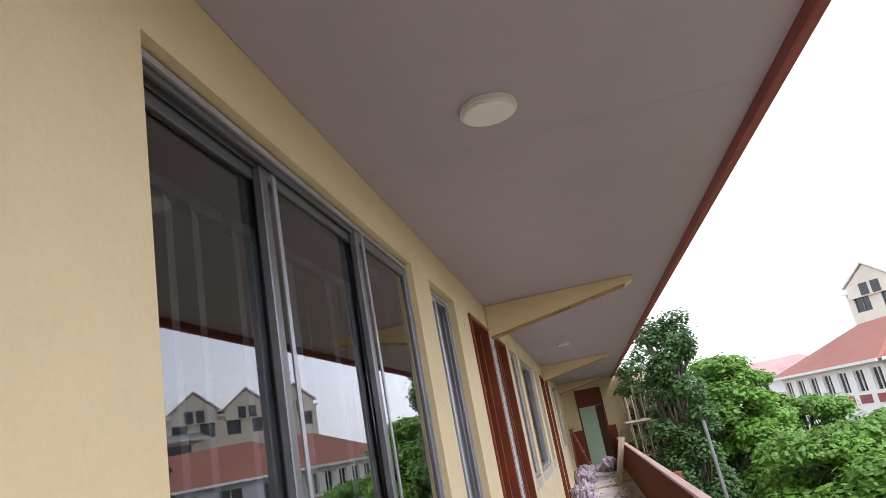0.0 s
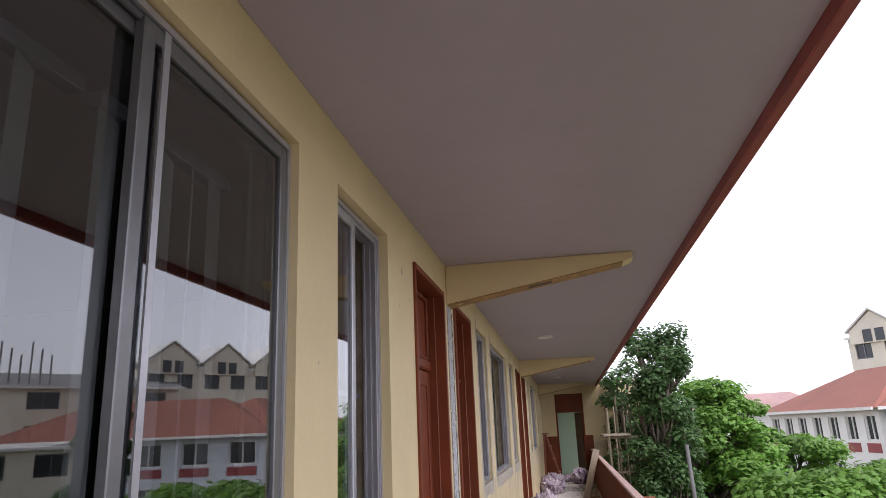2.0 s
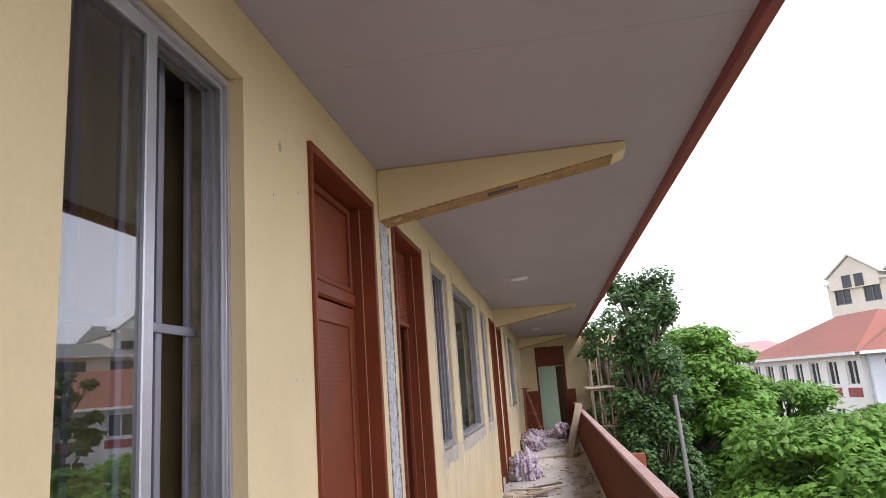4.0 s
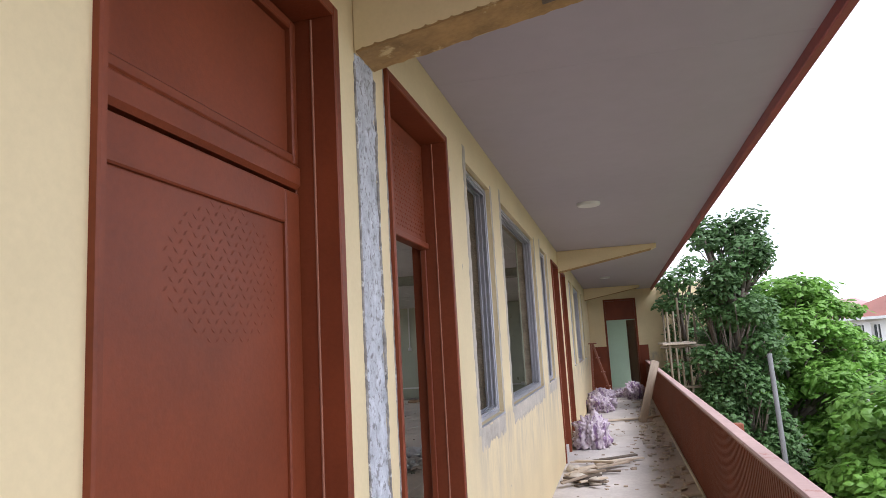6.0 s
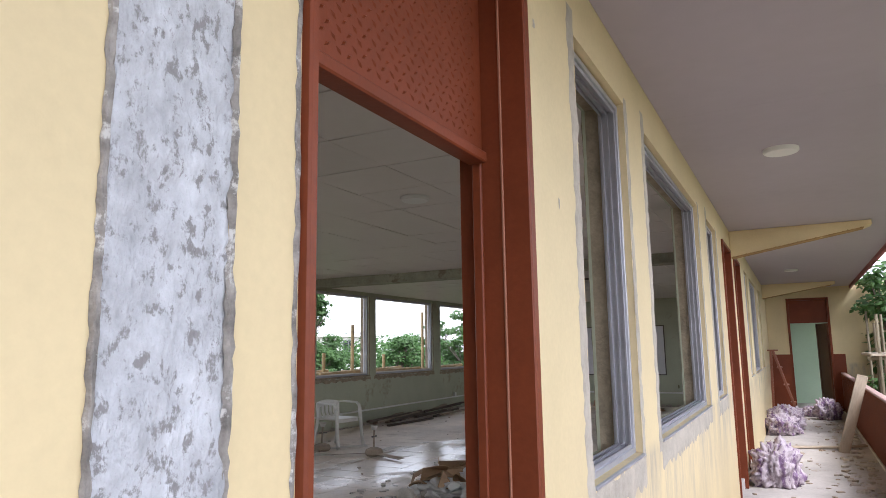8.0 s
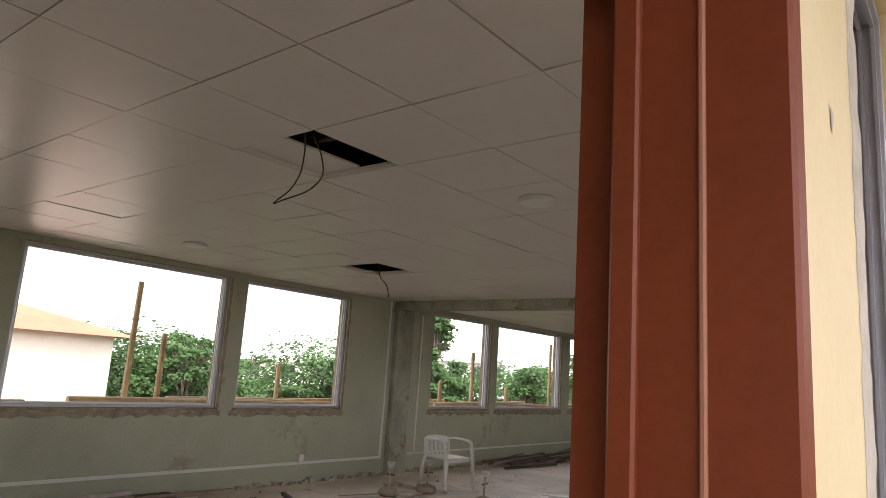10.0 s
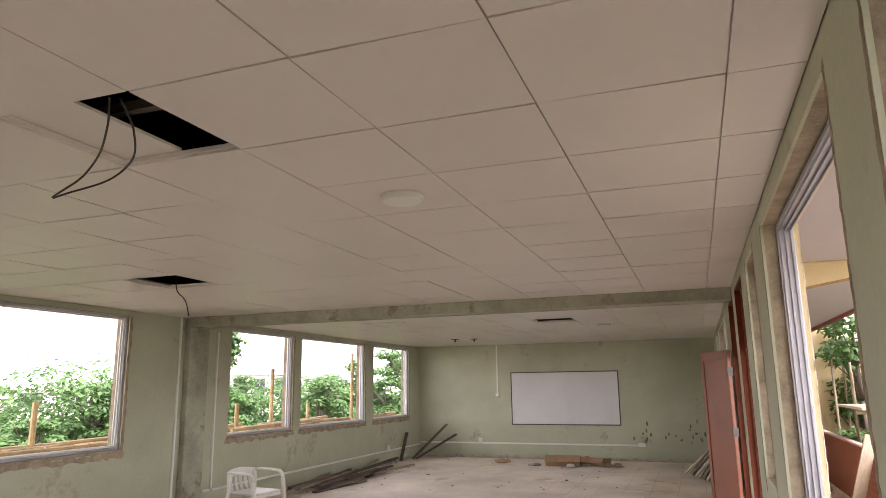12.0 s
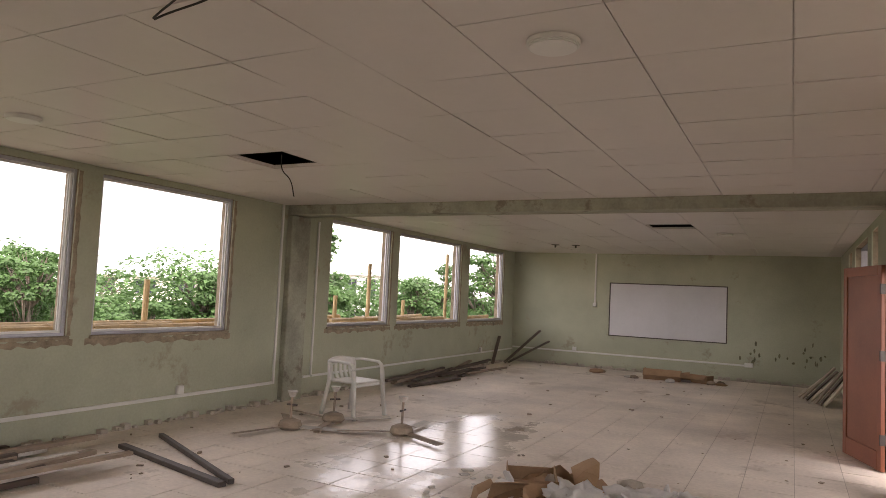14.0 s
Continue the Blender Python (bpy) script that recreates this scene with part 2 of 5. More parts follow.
def wet_patch(m, cx, cy, rx, ry):
    """A wet, shiny patch of the floor with a ragged outline, in world metres."""
    n, l = m.node_tree.nodes, m.node_tree.links
    b = n["Principled BSDF"]
    geo, sub, div, ln = n.new("ShaderNodeNewGeometry"), n.new("ShaderNodeVectorMath"), n.new("ShaderNodeVectorMath"), n.new("ShaderNodeVectorMath")
    sub.operation, div.operation, ln.operation = "SUBTRACT", "DIVIDE", "LENGTH"
    sub.inputs[1].default_value, div.inputs[1].default_value = (cx, cy, 0), (rx, ry, 1)
    l.new(geo.outputs["Position"], sub.inputs[0])
    l.new(sub.outputs[0], div.inputs[0])
    l.new(div.outputs[0], ln.inputs[0])
    nz, add, r = n.new("ShaderNodeTexNoise"), n.new("ShaderNodeMath"), n.new("ShaderNodeMapRange")
    l.new(geo.outputs["Position"], nz.inputs["Vector"])
    nz.inputs["Scale"].default_value, nz.inputs["Detail"].default_value, nz.inputs["Roughness"].default_value = 2.6, 6, 0.65
    add.operation = "MULTIPLY_ADD"
    l.new(nz.outputs["Fac"], add.inputs[0])
    add.inputs[1].default_value = 1.6
    l.new(ln.outputs["Value"], add.inputs[2])
    l.new(add.outputs[0], r.inputs["Value"])
    r.inputs["From Min"].default_value, r.inputs["From Max"].default_value = 1.35, 1.75
    r.inputs["To Min"].default_value, r.inputs["To Max"].default_value = 0.2, 0.62
    l.new(r.outputs[0], b.inputs["Roughness"])


wet_patch(FLOORTILE, -4.11, 6.2, 1.1, 2.6)


# ---------------------------------------------------------------- mesh helpers
def box(bm, x0, x1, y0, y1, z0, z1, bev=0.0, m=None):
    r = bmesh.ops.create_cube(bm, size=1.0)
    vs = r["verts"]
    bmesh.ops.transform(bm, matrix=Matrix.Translation(((x0 + x1) / 2, (y0 + y1) / 2, (z0 + z1) / 2)) @ Matrix.Diagonal((abs(x1 - x0), abs(y1 - y0), abs(z1 - z0), 1)), verts=vs)
    if bev:
        es = list({e for v in vs for e in v.link_edges})
        r = bmesh.ops.bevel(bm, geom=es, offset=bev, segments=1, affect="EDGES")
        vs = list({v for f in r["faces"] for v in f.verts} | {v for v in vs if v.is_valid})
    if m is not None:
        bmesh.ops.transform(bm, matrix=m, verts=vs)
    return vs


def rod(bm, a, b, r0, r1=None, seg=8):
    """A round bar from a to b."""
    a, b = Vector(a), Vector(b)
    r = bmesh.ops.create_cone(bm, cap_ends=True, segments=seg, radius1=r0, radius2=r0 if r1 is None else r1, depth=(b - a).length)
    q = (b - a).to_track_quat("Z", "Y").to_matrix().to_4x4()
    bmesh.ops.transform(bm, matrix=Matrix.Translation((a + b) / 2) @ q, verts=r["verts"])
    return r["verts"]


def mesh_ob(name, bm, mat, smooth=False):
    me = bpy.data.meshes.new(name)
    bm.normal_update()
    bm.to_mesh(me)
    bm.free()
    if smooth:
        for p in me.polygons:
            p.use_smooth = True
    me.materials.append(mat)
    return new(name, me)


def part(name, bm, mat, parent, label="", smooth=False):
    ob = mesh_ob(name, bm, mat, smooth)
    ob.parent = parent
    return tagged(ob, label) if label else ob


def boxes(name, rows, mat, parent=None, bev=0.0, label=""):
    bm = bmesh.new()
    for r in rows:
        box(bm, *r, bev=bev)
    return part(name, bm, mat, parent, label) if parent else mesh_ob(name, bm, mat)


def thing(name, x, y, z, label, category, group="", rz=0):
    e = new(name)
    e.matrix_basis = pose(x, y, z, 0, 0, rz)
    return tagged(e, label, category, group)


def structure(ob, label=""):
    return tagged(ob, label, kind="structure")


def grid_wall(name, mat, to_world, us, zs, thick, holes):
    """A wall with openings right through it: only the outer faces and the reveals. to_world(u, d, z)."""
    us = sorted(set(us) | {h[0] for h in holes} | {h[1] for h in holes})
    zs = sorted(set(zs) | {h[2] for h in holes} | {h[3] for h in holes})
    us = [u for u in us if min(us) <= u <= max(us)]

    def solid(i, j):
        if not (0 <= i < len(us) - 1 and 0 <= j < len(zs) - 1):
            return False
        u, z = (us[i] + us[i + 1]) / 2, (zs[j] + zs[j + 1]) / 2
        return not any(h[0] < u < h[1] and h[2] < z < h[3] for h in holes)

    bm = bmesh.new()
    cache = {}

    def v(i, d, j):
        k = (i, d, j)
        if k not in cache:
            cache[k] = bm.verts.new(to_world(us[i], thick[d], zs[j]))
        return cache[k]

    for i in range(len(us) - 1):
        for j in range(len(zs) - 1):
            if not solid(i, j):
                continue
            bm.faces.new([v(i, 0, j), v(i + 1, 0, j), v(i + 1, 0, j + 1), v(i, 0, j + 1)])
            bm.faces.new([v(i, 1, j), v(i, 1, j + 1), v(i + 1, 1, j + 1), v(i + 1, 1, j)])
            for di, dj, a, b in ((-1, 0, (i, j), (i, j + 1)), (1, 0, (i + 1, j + 1), (i + 1, j)), (0, -1, (i + 1, j), (i, j)), (0, 1, (i, j + 1), (i + 1, j + 1))):
                if not solid(i + di, j + dj):
                    bm.faces.new([v(a[0], 0, a[1]), v(b[0], 0, b[1]), v(b[0], 1, b[1]), v(a[0], 1, a[1])])
    bmesh.ops.recalc_face_normals(bm, faces=bm.faces)
    return structure(mesh_ob(name, bm, mat))


# ---------------------------------------------------------------- plan
TOP = 2.6         # head of doors and windows
SILL = 1.095
SOFFIT_Z = 2.84     # corridor ceiling
ROOM_Z = 2.695      # room ceiling
LEAF_Z = 2.02       # underside of the transoms
WALL = 0.19         # corridor wall: x from -WALL to 0
FAR_X = -7.01        # window wall of the room
Y_NEAR, Y_BACK, Y_END = -1.05, 15.475, 16.35
ROOM_F = 0.11       # room floor, a low step up from the corridor
PAR_X = 1.435       # inner face of the parapet
EAVE_X = 1.755
Y0 = -12.0
WA, WB, WC, WD, WE = (-6.385, -4.08), (-3.67, -2.88), (0.6, 1.365), (1.81, 3.86), (4.45, 5.16)
WF, WG, WH = (9.0, 9.7), (10.2, 12.15), (12.75, 13.45)
D1, D2, D3, D4 = (-2.295, -1.303), (-0.838, 0.094), (5.72, 6.67), (7.14, 8.04)
DE = (0.44, 1.32)   # doorway in the end wall, along x
RW = [(-0.9, 1.6), (1.9, 4.2), (4.45, 6.2), (8.16, 9.83), (10.09, 12.52), (12.92, 14.8)]
BEAMS = (-1.05, 6.92, 14.9)


def at_corridor(u, d, z):
    return (d, u, z)


def across(u, d, z):
    return (u, d, z)


openings = [(*w, SILL, TOP) for w in (WA, WB, WC, WD, WE, WF, WG, WH)] + [(*d, -0.02, TOP) for d in (D1, D2, D3, D4)]
for skin, mat, d0, d1 in (("wall_corridor", YELLOW, -0.06, 0.0), ("wall_corridor_core", BROWNMORTAR, -WALL + 0.014, -0.06), ("wall_corridor_inner", GREEN, -WALL, -WALL + 0.014)):
    grid_wall(skin, mat, at_corridor, [Y0, Y_END], [-0.02, SOFFIT_Z + 0.3], (d0, d1), openings)
structure(boxes("floor_corridor", [(-WALL, 1.6, Y0, Y_END + 0.2, -0.25, 0.0)], CONCRETE), "dusty grey concrete corridor floor")
structure(boxes("fascia", [(EAVE_X, EAVE_X + 0.05, Y0, Y_END + 1.5, SOFFIT_Z - 0.06, SOFFIT_Z + 0.16)], FASCIA, bev=0.006), "red painted fascia board along the eave")
structure(boxes("wall_corridor_start", [(0, EAVE_X, Y0 - 0.2, Y0, 0, SOFFIT_Z)], YELLOW))

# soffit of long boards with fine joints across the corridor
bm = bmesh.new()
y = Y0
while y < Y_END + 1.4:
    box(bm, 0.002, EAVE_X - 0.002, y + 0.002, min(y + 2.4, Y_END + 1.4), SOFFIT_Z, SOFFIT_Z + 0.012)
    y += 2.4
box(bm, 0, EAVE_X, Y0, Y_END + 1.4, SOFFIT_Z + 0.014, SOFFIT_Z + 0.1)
structure(mesh_ob("ceiling_corridor", bm, SOFFIT), "smooth white soffit boards over the corridor, coloured grey as in shade")

# parapet: painted wall, worn coping, thin foot strip
structure(boxes("parapet", [(PAR_X, PAR_X + 0.08, Y0, Y_END, -0.25, 0.855)], PARAPET), "red-brown painted parapet wall")
ribs = bmesh.new()
for i in range(400):
    y = -5.0 + 0.053 * i
    box(ribs, PAR_X - 0.004, PAR_X + 0.001, y - 0.006, y + 0.006, 0.04, 0.85)
structure(mesh_ob("parapet_ribs", ribs, PARAPET), "fine upright ribs on the red parapet")
structure(boxes("parapet_coping", [(PAR_X - 0.008, PAR_X + 0.09, Y0, Y_END, 0.855, 0.885)], CAPSTONE, bev=0.01), "worn pinkish coping on the red parapet")
structure(boxes("parapet_foot", [(PAR_X - 0.025, PAR_X, Y0, Y_END, 0.0, 0.035)], MORTAR, bev=0.008))

# end wall: yellow above a red dado, with a doorway
grid_wall("wall_end", YELLOW, across, [0.0, PAR_X + 0.12], [1.26, SOFFIT_Z], (Y_END, Y_END + 0.2), [(*DE, 1.0, TOP)])
grid_wall("wall_end_dado", OXIDE, across, [0.0, PAR_X + 0.12], [-0.02, 1.26], (Y_END - 0.003, Y_END + 0.2), [(*DE, -0.02, 1.3)])
MINT = material("mint_wall_paint", (0.55, 0.7, 0.53), 0.7, dark=0.9, light=1.05)
Y_REAR = Y_END + 2.5
structure(boxes("floor_end_room", [(-3, 3, Y_END + 0.2, Y_REAR, -0.2, 0.0)], CONCRETE))
structure(boxes("wall_end_room", [(-3, 3, Y_REAR, Y_REAR + 0.2, 0, 2.9), (-3.2, -3, Y_END, Y_REAR + 0.2, 0, 2.9)], MINT))
grid_wall("wall_end_room_side", MINT, at_corridor, [Y_END + 0.2, Y_REAR], [0, 2.9], (3.0, 3.2), [(Y_END + 0.35, Y_REAR - 0.15, 0.5, 2.7)])
structure(boxes("wall_end_room_front", [(-3, 0, Y_END, Y_END + 0.2, 0, 2.9), (PAR_X + 0.12, 3.2, Y_END, Y_END + 0.2, 0, 2.9)], YELLOW))
structure(boxes("ceiling_end_room", [(-3.2, 3.2, Y_END + 0.2, Y_REAR + 0.2, 2.9, 3.0)], TILEWHITE))

# tapered brackets under the soffit
def bracket(y, w=0.09):
    bm = bmesh.new()
    pts = ((0, SOFFIT_Z), (1.415, SOFFIT_Z), (1.415, SOFFIT_Z - 0.05), (1.35, SOFFIT_Z - 0.075), (0, 2.53))
    a = [bm.verts.new((x, y - w, z)) for x, z in pts]
    b = [bm.verts.new((x, y + w, z)) for x, z in pts]
    bm.faces.new(a)
    bm.faces.new(b[::-1])
    for i in range(5):
        j = (i + 1) % 5
        bm.faces.new([a[j], a[i], b[i], b[j]])
    bmesh.ops.bevel(bm, geom=[e for e in bm.edges if abs(e.verts[0].co.y - e.verts[1].co.y) < 1e-4], offset=0.006, segments=1, affect="EDGES")
    bmesh.ops.recalc_face_normals(bm, faces=bm.faces)
    return structure(mesh_ob("bracket_beam", bm, YELLOW), "tapered yellow concrete bracket under the soffit")


for y in BEAMS:
    bracket(y)
def worn_underside(y, seed, w=0.088):
    """Bare brown strip with a ragged outline along the sloping underside of a bracket."""
    r = random.Random(seed)
    bm = bmesh.new()
    rows = []
    for k in range(61):
        x = 0.01 + 1.33 * k / 60
        z = 2.53 + (SOFFIT_Z - 0.075 - 2.53) * x / 1.35
        rows.append([bm.verts.new((x, y - w - 0.002 * (k % 2), z + 0.007 + 0.006 * noise.noise(Vector((x * 9, seed, 0))) + r.uniform(0, 0.004))), bm.verts.new((x, y - w - 0.003, z - 0.003)), bm.verts.new((x, y + w - r.uniform(0, 0.012), z - 0.003))])
    for p, q in zip(rows, rows[1:]):
        for i in (0, 1):
            bm.faces.new([p[i], q[i], q[i + 1], p[i + 1]])
    bmesh.ops.recalc_face_normals(bm, faces=bm.faces)
    return structure(mesh_ob("bracket_edge", bm, WORNEDGE), "worn brown lower edge of a concrete bracket")


for k, y in enumerate(BEAMS):
    worn_underside(y, 400 + k)
hole = boxes("bracket_patch", [(-0.09, 0.09, -0.03, 0.03, -0.004, 0.0)], DARKTIMBER, bev=0.0015)
hole.matrix_basis = Matrix.Translation((0.72, BEAMS[0] - 0.02, 2.652)) @ Matrix.Rotation(-0.173, 4, "Y")
structure(hole, "dark broken patch on the underside of a bracket")

# ---------------------------------------------------------------- the room
structure(boxes("floor_room", [(FAR_X - 0.2, -WALL, Y_NEAR, Y_BACK + 0.2, -0.25, ROOM_F - 0.0042)], GROUT))
structure(boxes("threshold", [(-WALL, -0.02, d[0] + 0.036, d[1] - 0.036, 0.0, ROOM_F - 0.004) for d in (D2, D3, D4)], CONCRETE, bev=0.006), "low concrete step in a doorway")
TX, TY = 0.607, 0.592
X_LINE, Y_LINE = -0.422, 1.375
HOLES = {(4, 0), (8, 5), (4, 14)}


def ceiling_tiles():
    rng = random.Random(4)
    bm = bmesh.new()
    for ix in range(0, 13):
        for iy in range(-5, 25):
            x1 = -WALL - 0.002 if ix == 0 else X_LINE - (ix - 1) * TX
            x0 = max(X_LINE - ix * TX, FAR_X)
            y0, y1 = Y_LINE + iy * TY, Y_LINE + (iy + 1) * TY
            if x1 <= FAR_X or (ix, iy) in HOLES:
                continue
            y0, y1 = max(y0, Y_NEAR), min(y1, Y_BACK)
            parts = [(y0, y1)]
            if y1 > 7.17 and y0 < 7.44:
                parts = [(y0, 7.17), (7.44, y1)]
            for a, b in parts:
                if b - a < 0.03:
                    continue
                vs = box(bm, x0 + 0.003, x1 - 0.003, a + 0.003, b - 0.003, ROOM_Z, ROOM_Z + 0.012)
                m = Matrix.Translation(((x0 + x1) / 2, (a + b) / 2, ROOM_Z)) @ Euler((rng.gauss(0, 0.004), rng.gauss(0, 0.004), 0)).to_matrix().to_4x4() @ Matrix.Translation((-(x0 + x1) / 2, -(a + b) / 2, -ROOM_Z))
                bmesh.ops.transform(bm, matrix=m, verts=vs)
    # thin grid of bars carrying the boards
    for ix in range(0, 12):
        x = X_LINE - ix * TX
        box(bm, x - 0.012, x + 0.012, Y_NEAR, 7.17, ROOM_Z + 0.013, ROOM_Z + 0.03)
        box(bm, x - 0.012, x + 0.012, 7.44, Y_BACK, ROOM_Z + 0.013, ROOM_Z + 0.03)
    for iy in range(-4, 25):
        y = Y_LINE + iy * TY
        if Y_NEAR < y < Y_BACK and not 7.15 < y < 7.46:
            box(bm, FAR_X, -WALL, y - 0.012, y + 0.012, ROOM_Z + 0.0135, ROOM_Z + 0.0305)
    return mesh_ob("ceiling_room", bm, TILEWHITE)


structure(ceiling_tiles(), "white suspended ceiling boards, three of them missing")
# added black sheet: carries the darkness of the unlit space above the missing boards
structure(boxes("ceiling_void", [(FAR_X - 0.2, -WALL, Y_NEAR, Y_BACK + 0.2, ROOM_Z + 0.42, ROOM_Z + 0.5)], VOIDSHADE))
structure(boxes("beam_room", [(FAR_X, -WALL - 0.002, 7.17, 7.44, 2.565, ROOM_Z + 0.4)], DIRTYGREEN, bev=0.008), "shallow beam across the room")
for skin, mat, d0, d1 in (("wall_windows", GREEN, FAR_X, FAR_X - 0.012), ("wall_windows_core", BROWNMORTAR, FAR_X - 0.012, FAR_X - 0.2)):
    grid_wall(skin, mat, at_corridor, [Y_NEAR, Y_BACK + 0.2], [-0.02, ROOM_Z + 0.42], (d0, d1), [(*w, 1.06, 2.63) for w in RW])
structure(boxes("wall_back", [(FAR_X, -WALL, Y_BACK, Y_BACK + 0.2, -0.02, ROOM_Z + 0.42)], GREEN))
structure(boxes("wall_partition", [(FAR_X, -WALL, Y_NEAR - 0.2, Y_NEAR, -0.02, ROOM_Z + 0.42)], GREEN))
structure(boxes("column", [(FAR_X, FAR_X + 0.09, 7.17, 7.56, 0.1, 2.565)], DIRTYGREEN, bev=0.01), "shallow worn column between the windows")
structure(boxes("roof_slab", [(FAR_X - 0.9, EAVE_X, Y0, Y_END + 1.5, SOFFIT_Z + 0.3, SOFFIT_Z + 0.4)], ROOFRED))
# the closed room beside it
structure(boxes("floor_side_room", [(FAR_X, -WALL, Y0, Y_NEAR - 0.2, -0.25, 0.0)], CONCRETE))
structure(boxes("wall_side_room", [(FAR_X - 0.2, FAR_X, Y0, Y_NEAR - 0.2, 0, SOFFIT_Z + 0.3), (FAR_X, 0, Y0 - 0.2, Y0, 0, SOFFIT_Z + 0.3)], GREEN))
structure(boxes("ceiling_side_room", [(FAR_X, -WALL, Y0, Y_NEAR - 0.2, ROOM_Z, ROOM_Z + 0.05)], TILEWHITE))
# ground, and the building's own lower storeys
structure(boxes("ground", [(-600, 600, -600, 600, -6.4, -6.2)], GRASS))
structure(boxes("lower_storeys", [(FAR_X - 0.2, 1.55, Y0 - 0.2, 25, -6.2, -0.25)], CREAM))


# ---------------------------------------------------------------- windows and doors
def frame_bars(x0, x1, y0, y1, z0, z1, w):
    """Four bars round an opening, butted."""
    return [(x0, x1, y0, y0 + w, z0, z1), (x0, x1, y1 - w, y1, z0, z1), (x0, x1, y0 + w, y1 - w, z1 - w, z1), (x0, x1, y0 + w, y1 - w, z0, z0 + w)]


def track_frame(win, y0, y1, z0, z1, xo, mat, sill_mat):
    """A triple-track sliding frame: outer box, thin ribs of the tracks, sill."""
    boxes("window_frame", frame_bars(xo - 0.084, xo, y0, y1, z0, z1, 0.022), mat, win, bev=0.002)
    for k in range(3):
        x = xo - 0.014 - 0.028 * k
        boxes("track_rib", frame_bars(x - 0.004, x + 0.004, y0 + 0.022, y1 - 0.022, z0 + 0.022, z1 - 0.022, 0.016), mat, win)
    boxes("window_sill", [(xo - 0.084, 0.012, y0 + 0.001, y1 - 0.001, z0 - 0.012, z0 - 0.0005)], sill_mat, win, bev=0.003)


def sash(win, y0, y1, z0, z1, x, mat=None, wide=0.045):
    fr = boxes("sash", frame_bars(x - 0.014, x + 0.014, y0, y1, z0, z1, wide), mat or ALU, win, bev=0.003)
    pane = boxes("pane", [(x - 0.0025, x + 0.0025, y0 + wide, y1 - wide, z0 + wide, z1 - wide)], GLASS, fr)
    pane.visible_shadow = False
    return fr


def sliding_window(n, span, label, sashes=(), mat=None, xo=-0.028):
    y0, y1 = span
    win = structure(new("window_%d" % n), label)
    track_frame(win, y0, y1, SILL, TOP - 0.01, xo, mat or ALU, ALU)
    for a, b, k in sashes:
        sash(win, a, b, SILL + 0.03, TOP - 0.035, xo - 0.014 - 0.028 * k, mat)
    return win


w1 = sliding_window(1, WA, "aluminium sliding window with three tinted panes, closed",
                    [(-6.36, -5.65, 2), (-5.72, -4.83, 1), (-4.92, -4.105, 0)], DARKALU, -0.035)
for y, x in ((-5.70, -0.063), (-4.90, -0.035)):
    boxes("light_stile", [(x, x + 0.006, y + 0.05, y + 0.075, SILL + 0.03, TOP - 0.035)], ALU, w1)
boxes("light_edge", frame_bars(-0.036, -0.03, WA[0] + 0.001, WA[1] - 0.001, SILL, TOP - 0.01, 0.02), ALU, w1)
w2 = sliding_window(2, WB, "narrow aluminium sliding window with a steel bar grille, half open", [(-3.66, -3.28, 0)], ALU, -0.05)
boxes("light_edge", frame_bars(-0.052, -0.046, WB[0] + 0.001, WB[1] - 0.001, SILL, TOP - 0.01, 0.02), ALU, w2)
for y in (-3.6, -3.42, -3.24, -3.06, -2.9):
    boxes("grille_bar", [(-0.186, -0.171, y - 0.014, y + 0.014, SILL, TOP)], GRILLE, w2, bev=0.002)
for z in (1.1, 1.79):
    boxes("grille_rail", [(-0.171, -0.158, WB[0], WB[1], z - 0.013, z + 0.013)], GRILLE, w2, bev=0.002)
for n, w in ((3, WC), (4, WD), (5, WE), (6, WF), (7, WG), (8, WH)):
    sliding_window(n, w, "empty aluminium sliding window frame without panes")
for n, w in enumerate(RW):
    win = structure(new("window_%d" % (9 + n)), "empty window frame with bare sill, panes removed")
    boxes("window_frame", frame_bars(FAR_X - 0.12, FAR_X - 0.03, w[0], w[1], 1.06, 2.63, 0.03), ALU, win, bev=0.003)
    for k in (0, 1):
        x = FAR_X - 0.055 - 0.035 * k
        boxes("track_rib", frame_bars(x - 0.004, x + 0.004, w[0] + 0.03, w[1] - 0.03, 1.09, 2.6, 0.02), WHITEPAINT, win)
    boxes("window_sill", [(FAR_X - 0.2, FAR_X + 0.03, w[0] - 0.02, w[1] + 0.02, 1.03, 1.06)], BROWNMORTAR, win, bev=0.006)


